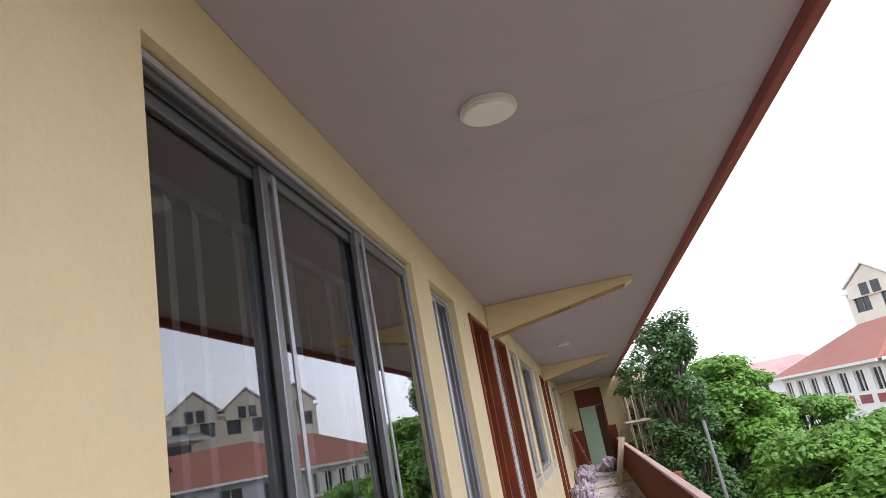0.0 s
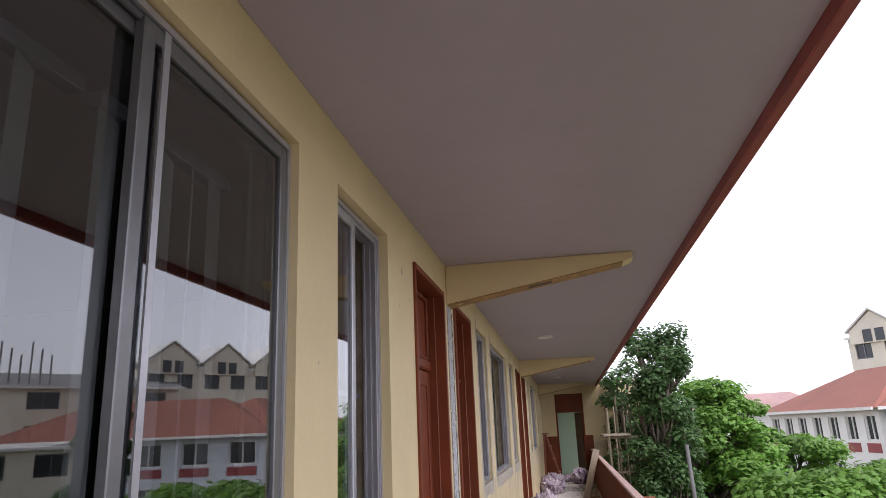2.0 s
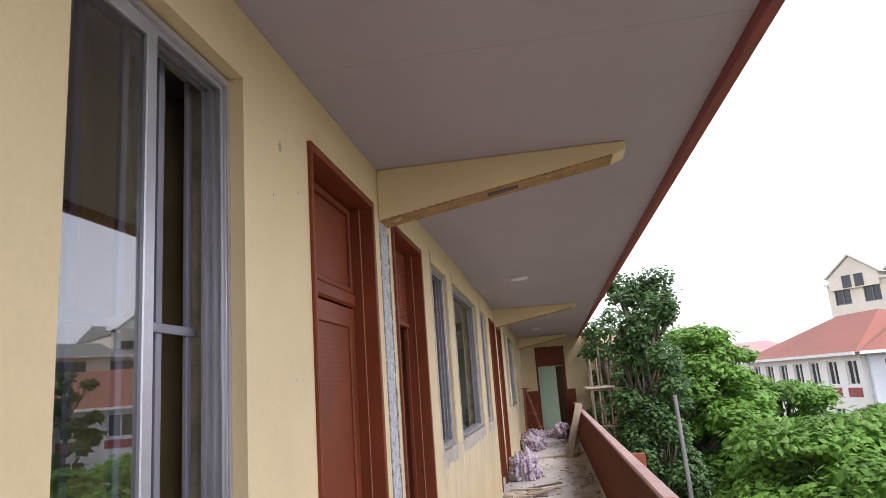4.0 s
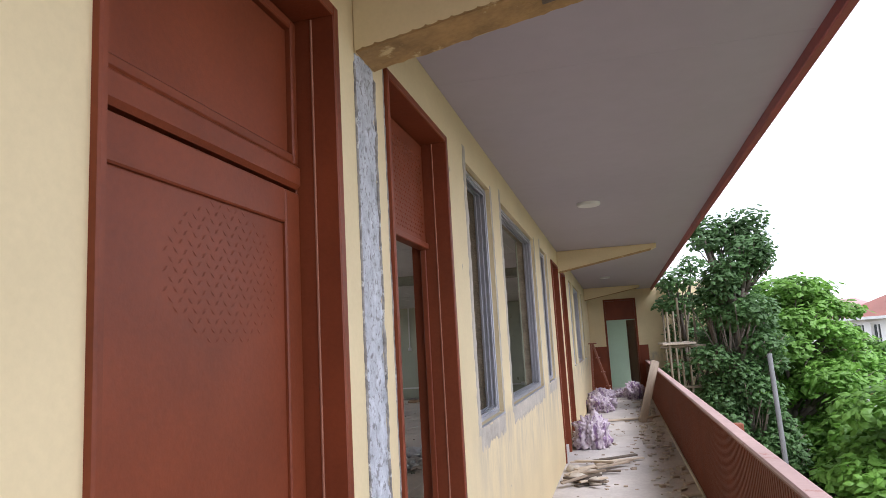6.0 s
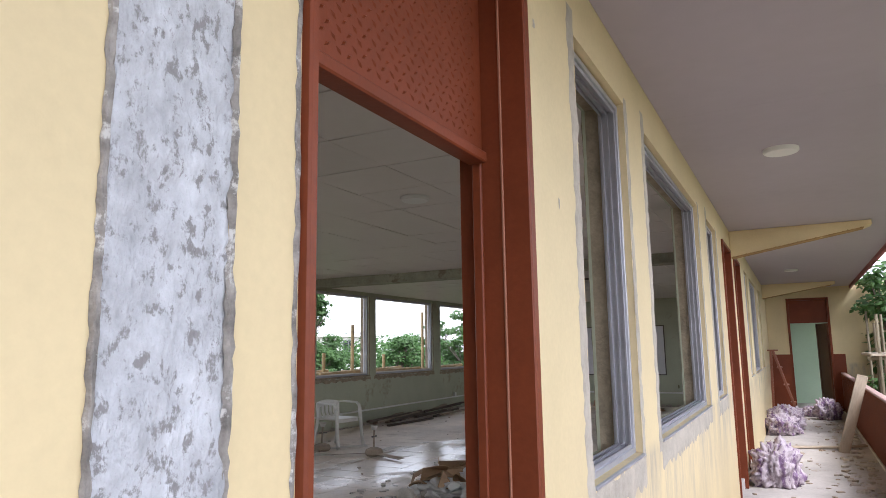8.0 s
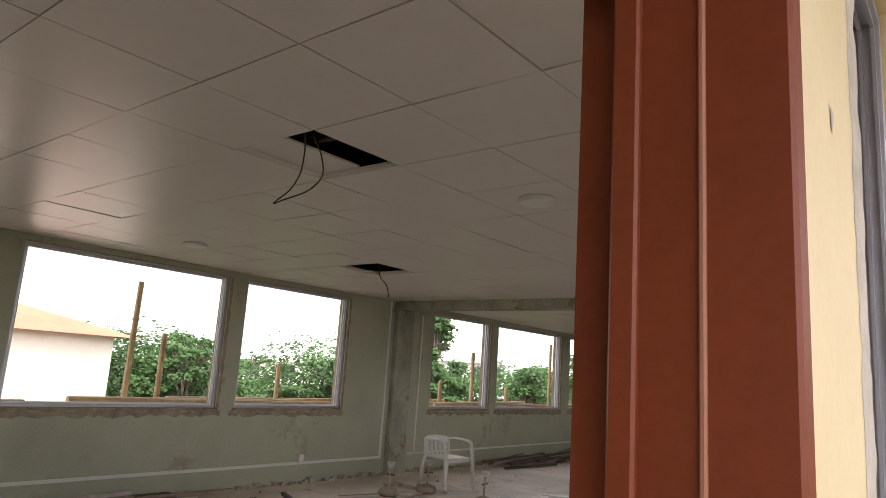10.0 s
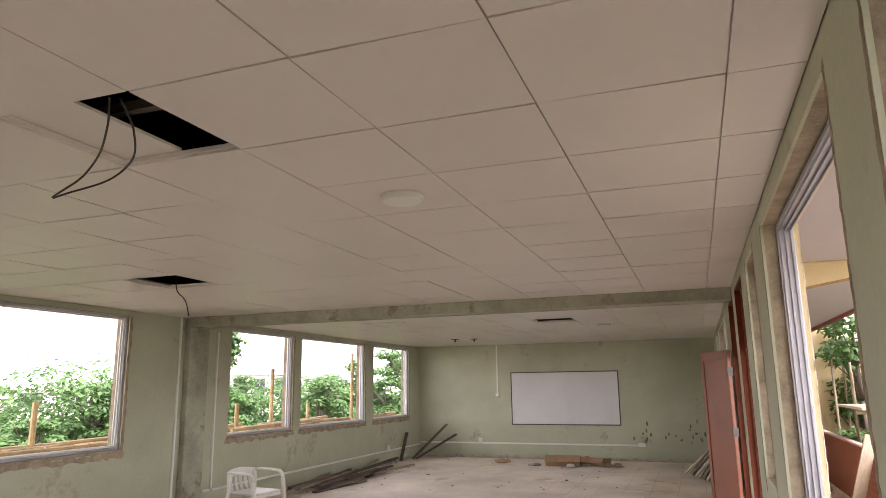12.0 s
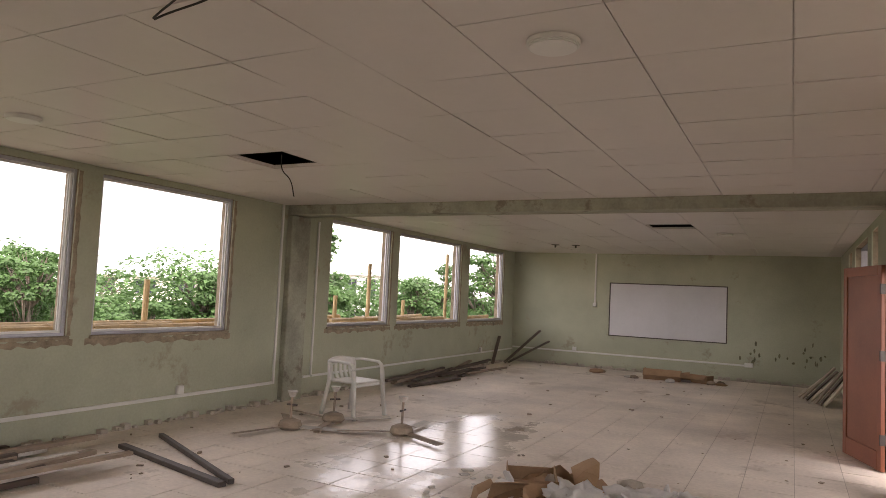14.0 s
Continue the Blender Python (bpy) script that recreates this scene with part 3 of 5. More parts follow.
def ragged_band(name, y0, y1, z0, z1, x, mat, label, seed, depth=0.004, rag=0.012, step=0.035):
    """A thin band of rough plaster with uneven edges on the corridor wall."""
    rng = random.Random(seed)
    tall = z1 - z0 > y1 - y0
    n = max(6, int(max(z1 - z0, y1 - y0) / step))
    m = 7
    bm = bmesh.new()
    rows = []
    for i in range(n + 1):
        t = i / n
        a, b = rng.uniform(-rag, rag), rng.uniform(-rag, rag)
        row = []
        for j in range(m + 1):
            s = j / m
            e = a * (1 - s) + b * s if 0 < i < n else 0
            h = depth * (1 + noise.noise(Vector((t * 30, s * 4, seed)))) if 0 < j < m and 0 < i < n else math.copysign(0.0005, depth)
            p = (x + h, y0 + (y1 - y0) * s + e, z0 + (z1 - z0) * t) if tall else (x + h, y0 + (y1 - y0) * t, z0 + (z1 - z0) * s + e)
            row.append(bm.verts.new(p))
        rows.append(row)
    for i in range(n):
        for j in range(m):
            bm.faces.new([rows[i][j], rows[i][j + 1], rows[i + 1][j + 1], rows[i + 1][j]])
    bmesh.ops.recalc_face_normals(bm, faces=bm.faces)
    if sum(f.normal.x for f in bm.faces) * depth < 0:
        bmesh.ops.reverse_faces(bm, faces=bm.faces)
    return structure(mesh_ob(name, bm, mat, True), label)


for k, w in enumerate((WC, WD, WE)):
    ragged_band("plaster_edge", w[0] - 0.075, w[0] - 0.002, SILL - 0.05, TOP + 0.09, 0.0, MORTAR, "grey mortar edge beside a window frame", 20 + k)
    ragged_band("plaster_edge", w[1] + 0.002, w[1] + 0.05, SILL - 0.05, TOP + 0.03, 0.0, MORTAR, "grey mortar edge beside a window frame", 30 + k)
    ragged_band("plaster_edge", w[0] - 0.02, w[1] + 0.05, SILL - 0.13, SILL - 0.014, 0.0, MORTAR, "smeared mortar under a window sill", 40 + k, rag=0.02)
for k, w in enumerate((WC, WD, WE)):
    for a, b in ((w[0] - 0.022, w[0] - 0.001), (w[1] + 0.001, w[1] + 0.022)):
        ragged_band("mortar_edge", a, b, SILL - 0.1, TOP + 0.02, -WALL, BROWNMORTAR, "ragged brown mortar edge of a window reveal inside the room", 80 + 2 * k + (a > w[0]), -0.003, 0.008, 0.03)
for k, w in enumerate(RW):
    ragged_band("mortar_band", w[0] - 0.06, w[1] + 0.07, 0.965, 1.028, FAR_X, BROWNMORTAR, "smeared mortar under a window of the room", 130 + k, 0.003, 0.02, 0.05)
    ragged_band("mortar_band", w[1] + 0.002, w[1] + 0.045, 1.062, 2.62, FAR_X, BROWNMORTAR, "bare mortar edge beside a window of the room", 140 + k, 0.003, 0.01, 0.05)


def stripped_pillar():
    """A tall strip of wall hacked back to rough pale plaster."""
    rng = random.Random(8)
    y0, y1, z0, z1 = -1.138, -0.968, 0.0, 2.53
    n, m = 260, 26
    bm = bmesh.new()
    rows = []
    for i in range(n + 1):
        t = i / n
        z = z0 + (z1 - z0) * t
        l = 0.004 * noise.noise(Vector((z * 9, 3.1, 0))) + 0.004 * noise.noise(Vector((z * 31, 1.1, 5)))
        r = 0.004 * noise.noise(Vector((z * 8, 7.7, 0))) + 0.004 * noise.noise(Vector((z * 33, 9.1, 5)))
        if z < 0.62:
            l -= 0.05 * (1 - abs(z - 0.4) / 0.4) if abs(z - 0.4) < 0.22 else 0
        row = []
        for j in range(m + 1):
            s = j / m
            y = y0 + l + (y1 + r - y0 - l) * s
            v = Vector((y * 38, z * 22, 0))
            h = 0.006 + 0.006 * noise.noise(v) + 0.006 * max(0, noise.noise(v * 0.45)) + 0.003 * noise.noise(v * 2.6)
            h -= 0.009 * max(0, noise.noise(Vector((y * 60, z * 34, 9))) - 0.25)
            row.append(bm.verts.new((max(0.0012, h) if 0 < j < m else 0.0006, y, z)))
        rows.append(row)
    for i in range(n):
        for j in range(m):
            bm.faces.new([rows[i][j], rows[i][j + 1], rows[i + 1][j + 1], rows[i + 1][j]])
    return structure(mesh_ob("stripped_pillar", bm, STRIPPED, True), "strip of wall hacked back to rough grey-white plaster")


stripped_pillar()
ragged_band("chipped_edge", -1.145, -1.136, 0.02, 2.5, 0.0, CHIPEDGE, "chipped paint edge beside the stripped plaster", 61, 0.005, 0.002, 0.013)
ragged_band("chipped_edge", -0.978, -0.967, 0.02, 2.5, 0.006, CHIPEDGE, "chipped paint edge beside the stripped plaster", 62, 0.006, 0.003, 0.013)
ragged_band("chipped_patch", -1.203, -1.148, 0.12, 0.62, 0.0, STRIPPED, "peeled patch beside the stripped plaster", 63, 0.003, 0.014, 0.03)

ragged_band("chipped_edge", D2[0] - 0.011, D2[0] - 0.001, 0.02, TOP, 0.0, CHIPEDGE, "chipped paint along a door frame", 64, 0.002, 0.003, 0.02)
ragged_band("chipped_edge", D2[1] + 0.001, D2[1] + 0.007, 0.02, TOP, 0.0, CHIPEDGE, "chipped paint along a door frame", 65, 0.002, 0.002, 0.02)

# knocks and chips in the yellow paint
rng = random.Random(14)
bm = bmesh.new()
for i in range(70):
    y, z = rng.uniform(-6, 8.5), rng.uniform(0.15, 2.5)
    if any(a - 0.06 < y < b + 0.06 for a, b in (WA, WB, WC, WD, WE, D1, D2, D3, D4)) or -1.2 < y < -0.93:
        continue
    s = rng.uniform(0.004, 0.016)
    vs = [bm.verts.new((0.0015, y + s * math.cos(q) * rng.uniform(0.4, 1.1), z + s * math.sin(q) * rng.uniform(0.6, 1.9))) for q in [k * 2 * math.pi / 8 for k in range(8)]]
    mid = bm.verts.new((0.003, y, z))
    for k in range(8):
        bm.faces.new([vs[k], vs[(k + 1) % 8], mid])
bmesh.ops.recalc_face_normals(bm, faces=bm.faces)
tagged(mesh_ob("paint_chips", bm, MORTAR), "small grey chips in the yellow wall paint", "chips", kind="stuff")


def door_frame(dr, y0, y1, z1, wide=0.06, mat=None):
    """A stepped timber frame round a doorway in the corridor wall."""
    mat = mat or OXIDE
    for a, b in ((y0, y0 + 0.02), (y1 - 0.038, y1)):
        boxes("jamb", [(-0.145, 0.018, a, b, 0, z1)], mat, dr, bev=0.004)
    for a, b in ((y0, y0 + 0.014), (y1 - 0.014, y1)):
        boxes("lining", [(-WALL - 0.004, -0.145, a, b, 0, z1)], mat, dr)
    boxes("head", [(-0.145, 0.018, y0 + 0.02, y1 - 0.038, z1 - 0.038, z1)], mat, dr, bev=0.004)
    boxes("head_lining", [(-WALL - 0.004, -0.145, y0 + 0.014, y1 - 0.014, z1 - 0.014, z1)], mat, dr)
    for a, b in ((y0 + 0.018, y0 + 0.0245), (y1 - 0.0425, y1 - 0.036)):
        boxes("bead", [(-0.062, -0.055, a, b, 0, z1 - 0.04)], BEAD, dr, bev=0.002)
    for a, b in ((y0 + 0.02, y0 + 0.032), (y1 - 0.05, y1 - 0.038)):
        boxes("stop", [(-0.142, -0.115, a, b, 0, z1 - 0.038)], mat, dr, bev=0.003)
    boxes("stop", [(-0.142, -0.115, y0 + 0.032, y1 - 0.05, z1 - 0.05, z1 - 0.038)], mat, dr, bev=0.003)


def lozenges(bm, x, y0, y1, z0, z1, step=0.034, keep=None, high=0.004):
    """Raised slanting dashes of a chequer plate."""
    i = 0
    z = z0
    while z < z1:
        y = y0 + (i % 2) * step / 2
        k = 0
        while y < y1:
            if keep is None or keep(y, z):
                s = 1 if (i + k) % 2 else -1
                c = Vector((x, y, z))
                d, e = Vector((0, 0.009, 0.007 * s)), Vector((0, -0.0025, 0.003 * s))
                vs = [bm.verts.new(c + p) for p in (d, e, -d, -e)] + [bm.verts.new(c + Vector((high, 0, 0)))]
                for a in range(4):
                    f = bm.faces.new([vs[a], vs[(a + 1) % 4], vs[4]])
            y += step
            k += 1
        z += step * 0.62
        i += 1
    bmesh.ops.recalc_face_normals(bm, faces=bm.faces)


def leaf_panels(leaf, w, h, mat, t=0.04, pattern=None):
    """Stiles, rails and sunk panels of a door leaf standing in the plane y = 0, hinged at x = 0."""
    st = 0.085
    boxes("stile", [(0, st, -t / 2, t / 2, 0, h)], mat, leaf, bev=0.004)
    boxes("stile", [(w - st, w, -t / 2, t / 2, 0, h)], mat, leaf, bev=0.004)
    for a, b in ((0, 0.18), (h - 0.1, h)):
        boxes("rail", [(st, w - st, -t / 2, t / 2, a, b)], mat, leaf, bev=0.004)
    return boxes("panel", [(st - 0.005, w - st + 0.005, -0.008, 0.008, 0.17, h - 0.095)], mat, leaf)


# closed door with its transom
d1 = structure(new("door_1"), "closed red-brown panelled door with a solid transom panel")
door_frame(d1, *D1, TOP)
lf = new("door_leaf")
lf.parent = d1
lf.matrix_basis = pose(-0.125, D1[0] + 0.052, 0.01, 0, 0, 90)
leaf_panels(lf, D1[1] - D1[0] - 0.104, LEAF_Z - 0.02, OXIDE)
bm = bmesh.new()
lozenges(bm, -0.1165, D1[0] + 0.17, D1[1] - 0.17, 1.35, 1.9, keep=lambda y, z: ((y + 1.72) / 0.25) ** 2 + ((z - 1.74) / 0.17) ** 2 < 1, high=0.0014)
part("embossed_pattern", bm, OXIDE, d1)
boxes("transom_bar", [(-0.16, -0.095, D1[0] + 0.05, D1[1] - 0.05, LEAF_Z, LEAF_Z + 0.075)], OXIDE, d1, bev=0.012)
boxes("transom_frame", frame_bars(-0.145, -0.105, D1[0] + 0.05, D1[1] - 0.05, LEAF_Z + 0.075, TOP - 0.05, 0.03), OXIDE, d1, bev=0.005)
boxes("transom_panel", [(-0.131, -0.123, D1[0] + 0.085, D1[1] - 0.085, LEAF_Z + 0.1, TOP - 0.085)], OXIDE, d1)


def open_doorway(n, span, label):
    d = structure(new("door_%d" % n), label)
    door_frame(d, *span, TOP)
    boxes("transom_panel", [(-0.125, -0.11, span[0] + 0.032, span[1] - 0.05, LEAF_Z + 0.03, TOP - 0.05)], OXIDE, d)
    boxes("transom_bar", [(-0.15, -0.095, span[0] + 0.032, span[1] - 0.05, LEAF_Z, LEAF_Z + 0.03)], OXIDE, d, bev=0.004)
    bm = bmesh.new()
    lozenges(bm, -0.1095, span[0] + 0.1, span[1] - 0.1, LEAF_Z + 0.06, TOP - 0.1)
    part("embossed_pattern", bm, OXIDE, d)
    return d


open_doorway(2, D2, "red-brown door frame without a leaf, chequer plate transom")
open_doorway(3, D3, "red-brown door frame without a leaf, solid transom")
open_doorway(4, D4, "red-brown door frame with its leaf swung into the room")
leaf4 = thing("door_leaf", -WALL - 0.05, D4[1] - 0.05, ROOM_F + 0.006, "orange-brown panelled door leaf standing open against the wall", "door", rz=108)
leaf_panels(leaf4, 0.87, 1.985, DOORORANGE)
for z in (0.3, 1.1, 1.75):
    boxes("hinge", [(-0.012, 0.012, -0.03, 0.03, z - 0.05, z + 0.05)], STEEL, leaf4)

de = structure(new("door_5"), "red-brown doorway at the corridor end with a half-open leaf")
boxes("jamb", [(DE[0], DE[0] + 0.05, Y_END - 0.02, Y_END + 0.21, 0, TOP)], OXIDE, de, bev=0.005)
boxes("jamb", [(DE[1] - 0.05, DE[1], Y_END - 0.02, Y_END + 0.21, 0, TOP)], OXIDE, de, bev=0.005)
boxes("head", [(DE[0] + 0.05, DE[1] - 0.05, Y_END - 0.02, Y_END + 0.21, TOP - 0.05, TOP)], OXIDE, de, bev=0.005)
boxes("transom_panel", [(DE[0] + 0.05, DE[1] - 0.05, Y_END + 0.08, Y_END + 0.1, LEAF_Z, TOP - 0.05)], OXIDE, de)
lf5 = thing("door_leaf", DE[1] - 0.06, Y_END + 0.22, 0.01, "brown panelled door leaf standing ajar", "door", rz=107)
leaf_panels(lf5, 0.72, 2.0, material("brown_door_varnish", (0.2, 0.09, 0.05), 0.5))


def curtain(y0, y1, z0, z1, x, seed):
    rng = random.Random(seed)
    bm = bmesh.new()
    n = 140
    ph = [rng.uniform(0, 6) for _ in range(4)]
    rows = []
    for k in range(7):
        t = k / 6
        row = []
        for i in range(n + 1):
            y = y0 + (y1 - y0) * i / n
            a = 0.03 * math.sin(y * 38 + ph[0] + 1.3 * math.sin(y * 5 + ph[1])) + 0.015 * math.sin(y * 17 + ph[2] + t)
            row.append(bm.verts.new((x + a * (0.5 + 0.5 * (1 - t)), y, z1 - (z1 - z0) * t)))
        rows.append(row)
    for k in range(6):
        for i in range(n):
            bm.faces.new([rows[k][i], rows[k][i + 1], rows[k + 1][i + 1], rows[k + 1][i]])
    r = bmesh.ops.solidify(bm, geom=bm.faces[:], thickness=0.002)
    c = mesh_ob("curtain", bm, BROWNCLOTH, True)
    return tagged(c, "dull brown curtain hanging behind the barred window", "curtain")


curtain(-3.9, -2.6, 0.3, 2.6, -0.27, 4)


def vertical_blind(y0, y1, x, top, foot):
    e = new("vertical_blind")
    e.matrix_basis = pose(x, y0, 0)
    tagged(e, "pale vertical blind hanging behind the tinted window", "blind", "window blinds")
    boxes("headrail", [(-0.025, 0.025, 0, y1 - y0, top, top + 0.04)], ALU, e, bev=0.003)
    r = random.Random(int(y0 * 100))
    y = 0.06
    while y < y1 - y0 - 0.04:
        bm = bmesh.new()
        box(bm, -0.001, 0.001, -0.05, 0.05, foot, top, m=Matrix.Translation((0, y, 0)) @ Matrix.Rotation(radians(r.gauss(18, 7)), 4, "Z"))
        part("slat", bm, CURTAIN, e)
        y += 0.135
    return e


vertical_blind(-6.4, -5.68, -0.25, 2.42, 0.5)
vertical_blind(-5.62, -4.86, -0.25, 2.42, 0.5)
vertical_blind(-4.8, -4.14, -0.25, 2.42, 0.5)


# ---------------------------------------------------------------- lamps, pipes, boards
def disc_lamp(x, y, z, label, group):
    e = thing("ceiling_light", x, y, z, label, "ceiling light", group)
    bm = bmesh.new()
    rod(bm, (0, 0, -0.026), (0, 0, 0), 0.112, seg=40)
    bmesh.ops.bevel(bm, geom=[ed for ed in bm.edges if abs(ed.verts[0].co.z + 0.026) < 1e-4 and abs(ed.verts[1].co.z + 0.026) < 1e-4], offset=0.006, segments=2, affect="EDGES")
    part("rim", bm, WHITEPAINT, e, smooth=False)
    bm = bmesh.new()
    rod(bm, (0, 0, -0.029), (0, 0, -0.02), 0.098, seg=40)
    part("diffuser", bm, LAMPWHITE, e, "opal white diffuser")
    return e


for x, y in ((0.63, -5.14), (0.61, 3.42), (0.61, 11.8)):
    disc_lamp(x, y, SOFFIT_Z, "round white surface lamp under the soffit, off", "corridor lamps")
for x, y in ((-1.92, 2.845), (-5.71, 2.9), (-1.92, 10.9)):
    disc_lamp(x, y, ROOM_Z - 0.002, "round white flush lamp on the ceiling, off", "room lamps")


def conduit(rows, label):
    e = structure(new("cable_trunking"), label)
    for r in rows:
        boxes("length", [r], WHITEPAINT, e, bev=0.004)
    return e


X = FAR_X
conduit([(X, X + 0.025, Y_NEAR, 7.05, 0.345, 0.38), (X, X + 0.025, 7.05, 7.085, 0.345, 2.69)], "white cable trunking along the window wall")
conduit([(X, X + 0.025, 7.82, 7.85, 0.4, 2.55), (X, X + 0.025, 7.66, 7.82, 0.37, 0.4), (X, X + 0.025, 7.85, Y_BACK, 0.37, 0.4)], "white cable trunking under the far windows")
conduit([(X + 0.03, -1.86, Y_BACK - 0.025, Y_BACK, 0.415, 0.45), (-5.035, -5.0, Y_BACK - 0.025, Y_BACK, 1.56, ROOM_Z)], "white cable trunking along the back wall")


def socket_box(x, y, z, w=0.09, facing="x"):
    e = thing("socket_outlet", x, y, z, "white plastic socket box on the wall", "socket", "wall sockets")
    if facing == "x":
        boxes("box", [(0, 0.045, -w / 2, w / 2, 0, 0.1)], PLASTIC, e, bev=0.008)
        boxes("face_plate", [(0.045, 0.05, -w / 2 + 0.008, w / 2 - 0.008, 0.008, 0.092)], WHITEPAINT, e, bev=0.002)
    else:
        boxes("box", [(-w / 2, w / 2, -0.045, 0, 0, 0.09)], PLASTIC, e, bev=0.008)
        boxes("face_plate", [(-w / 2 + 0.008, w / 2 - 0.008, -0.05, -0.045, 0.008, 0.082)], WHITEPAINT, e, bev=0.002)
    return e


socket_box(FAR_X + 0.001, 5.55, 0.38)
socket_box(FAR_X + 0.001, 13.6, 0.4)
socket_box(-5.46, Y_BACK - 0.001, 0.45, facing="y")
socket_box(-1.81, Y_BACK - 0.001, 0.4, 0.16, facing="y")
socket_box(-5.017, Y_BACK - 0.001, 1.48, facing="y")

wbd = thing("whiteboard", -3.459, Y_BACK, 1.445, "blank white board in a thin dark aluminium frame on the wall", "whiteboard")
boxes("panel", [(-1.21, 1.21, -0.018, -0.004, -0.575, 0.575)], material("whiteboard_enamel", (0.62, 0.61, 0.62), 0.3, dark=0.93, light=1.04, big=1.5, fine=20, bump=0.01), wbd)
for r in ((-1.232, -1.21, -0.026, -0.002, -0.597, 0.597), (1.21, 1.232, -0.026, -0.002, -0.597, 0.597), (-1.21, 1.21, -0.026, -0.002, 0.575, 0.597), (-1.21, 1.21, -0.026, -0.002, -0.597, -0.575)):
    boxes("frame_rail", [r], STEEL, wbd, bev=0.003)

# dark adhesive marks on the back wall
rng = random.Random(3)
bm = bmesh.new()
for i in range(22):
    cx, cz = rng.uniform(-2.11, -0.41), rng.uniform(0.5, 0.95)
    w, h = rng.uniform(0.012, 0.035), rng.uniform(0.025, 0.065)
    vs = [bm.verts.new((cx + w * math.cos(a) * rng.uniform(0.6, 1.2), Y_BACK - 0.004, cz + h * math.sin(a) * rng.uniform(0.6, 1.2))) for a in [k * math.pi / 4.5 for k in range(9)]]
    mid = bm.verts.new((cx, Y_BACK - 0.01, cz))
    for k in range(9):
        bm.faces.new([vs[k], vs[(k + 1) % 9], mid])
bmesh.ops.recalc_face_normals(bm, faces=bm.faces)
tagged(mesh_ob("adhesive_marks", bm, DIRTMARK), "dark dried adhesive marks on the green wall", "stain", kind="stuff")

# broken plaster edge along the foot of the walls
bm = bmesh.new()
for i in range(420):
    if i < 210:
        p, d = (FAR_X + rng.uniform(0, 0.07), rng.uniform(Y_NEAR + 0.1, Y_BACK)), rng.uniform(0.01, 0.045)
    else:
        p, d = (rng.uniform(FAR_X, -WALL - 0.05), Y_BACK - rng.uniform(0, 0.08)), rng.uniform(0.01, 0.05)
    box(bm, p[0] - d, p[0] + d, p[1] - d, p[1] + d, ROOM_F - 0.004, ROOM_F + d * rng.uniform(0.4, 1.6))
tagged(mesh_ob("plaster_crumbs", bm, MORTAR), "broken plaster crumbs along the foot of the walls", "rubble", kind="stuff")


# ---------------------------------------------------------------- open ceiling cells and their wires
def wire(name, pts, r, mat, label):
    cu = bpy.data.curves.new(name, "CURVE")
    cu.dimensions, cu.bevel_depth, cu.bevel_resolution = "3D", r, 2
    sp = cu.splines.new("BEZIER")
    sp.bezier_points.add(len(pts) - 1)
    for b, p in zip(sp.bezier_points, pts):
        b.co = p
        b.handle_left_type = b.handle_right_type = "AUTO"
    cu.materials.append(mat)
    return tagged(new(name, cu), label, "wire", "hanging wires")


def cell(ix, iy):
    return X_LINE - ix * TX, X_LINE - (ix - 1) * TX, Y_LINE + iy * TY, Y_LINE + (iy + 1) * TY


x0, x1, y0, y1 = cell(4, 0)
loose = boxes("loose_ceiling_board", [(x0 + 0.006, x0 + 0.31, y0 + 0.006, y1 - 0.006, ROOM_Z + 0.032, ROOM_Z + 0.044)], TILEWHITE)
tagged(loose, "loose white ceiling board pushed half over its opening", "ceiling board")
wire("hanging_wire", [(x0 + 0.42, y0 + 0.1, ROOM_Z + 0.05), (x0 + 0.38, y0 + 0.14, ROOM_Z - 0.03), (x0 + 0.16, y0 + 0.27, ROOM_Z - 0.13), (x0 - 0.1, y0 + 0.34, ROOM_Z - 0.19)], 0.004, BLACK, "dark wire hanging from the open ceiling cell")
wire("hanging_wire", [(x0 + 0.45, y0 + 0.12, ROOM_Z + 0.05), (x0 + 0.44, y0 + 0.2, ROOM_Z - 0.04), (x0 + 0.26, y0 + 0.34, ROOM_Z - 0.12), (x0 - 0.1, y0 + 0.345, ROOM_Z - 0.192)], 0.004, BLACK, "dark wire hanging from the open ceiling cell")
x0, x1, y0, y1 = cell(8, 5)
wire("hanging_wire", [(x0 + 0.34, y0 + 0.3, ROOM_Z + 0.05), (x0 + 0.36, y0 + 0.3, ROOM_Z - 0.08), (x0 + 0.4, y0 + 0.36, ROOM_Z - 0.16), (x0 + 0.42, y0 + 0.4, ROOM_Z - 0.3)], 0.005, BLACK, "dark wire hanging from the open ceiling cell")
for ix, iy in ((4, 0), (8, 5), (4, 14)):
    x0, x1, y0, y1 = cell(ix, iy)
    rim = structure(boxes("ceiling_batten", [(x0 + 0.1, x1 - 0.06, y0 + 0.3, y0 + 0.34, ROOM_Z + 0.1, ROOM_Z + 0.14), (x0 + 0.4, x0 + 0.44, y0 - 0.2, y1 + 0.2, ROOM_Z + 0.16, ROOM_Z + 0.2)], DARKTIMBER), "dark roof batten above the ceiling")
for x, y in ((-5.23, 13.1), (-4.84, 13.18)):
    e = thing("ceiling_fixing", x, y, ROOM_Z, "small dark fixture remaining on the ceiling", "fixture")
    boxes("base", [(-0.07, 0.07, -0.05, 0.05, -0.012, 0.0)], STEEL, e, bev=0.004)
    boxes("stub", [(-0.015, 0.015, -0.015, 0.015, -0.06, -0.012)], STEEL, e, bev=0.004)


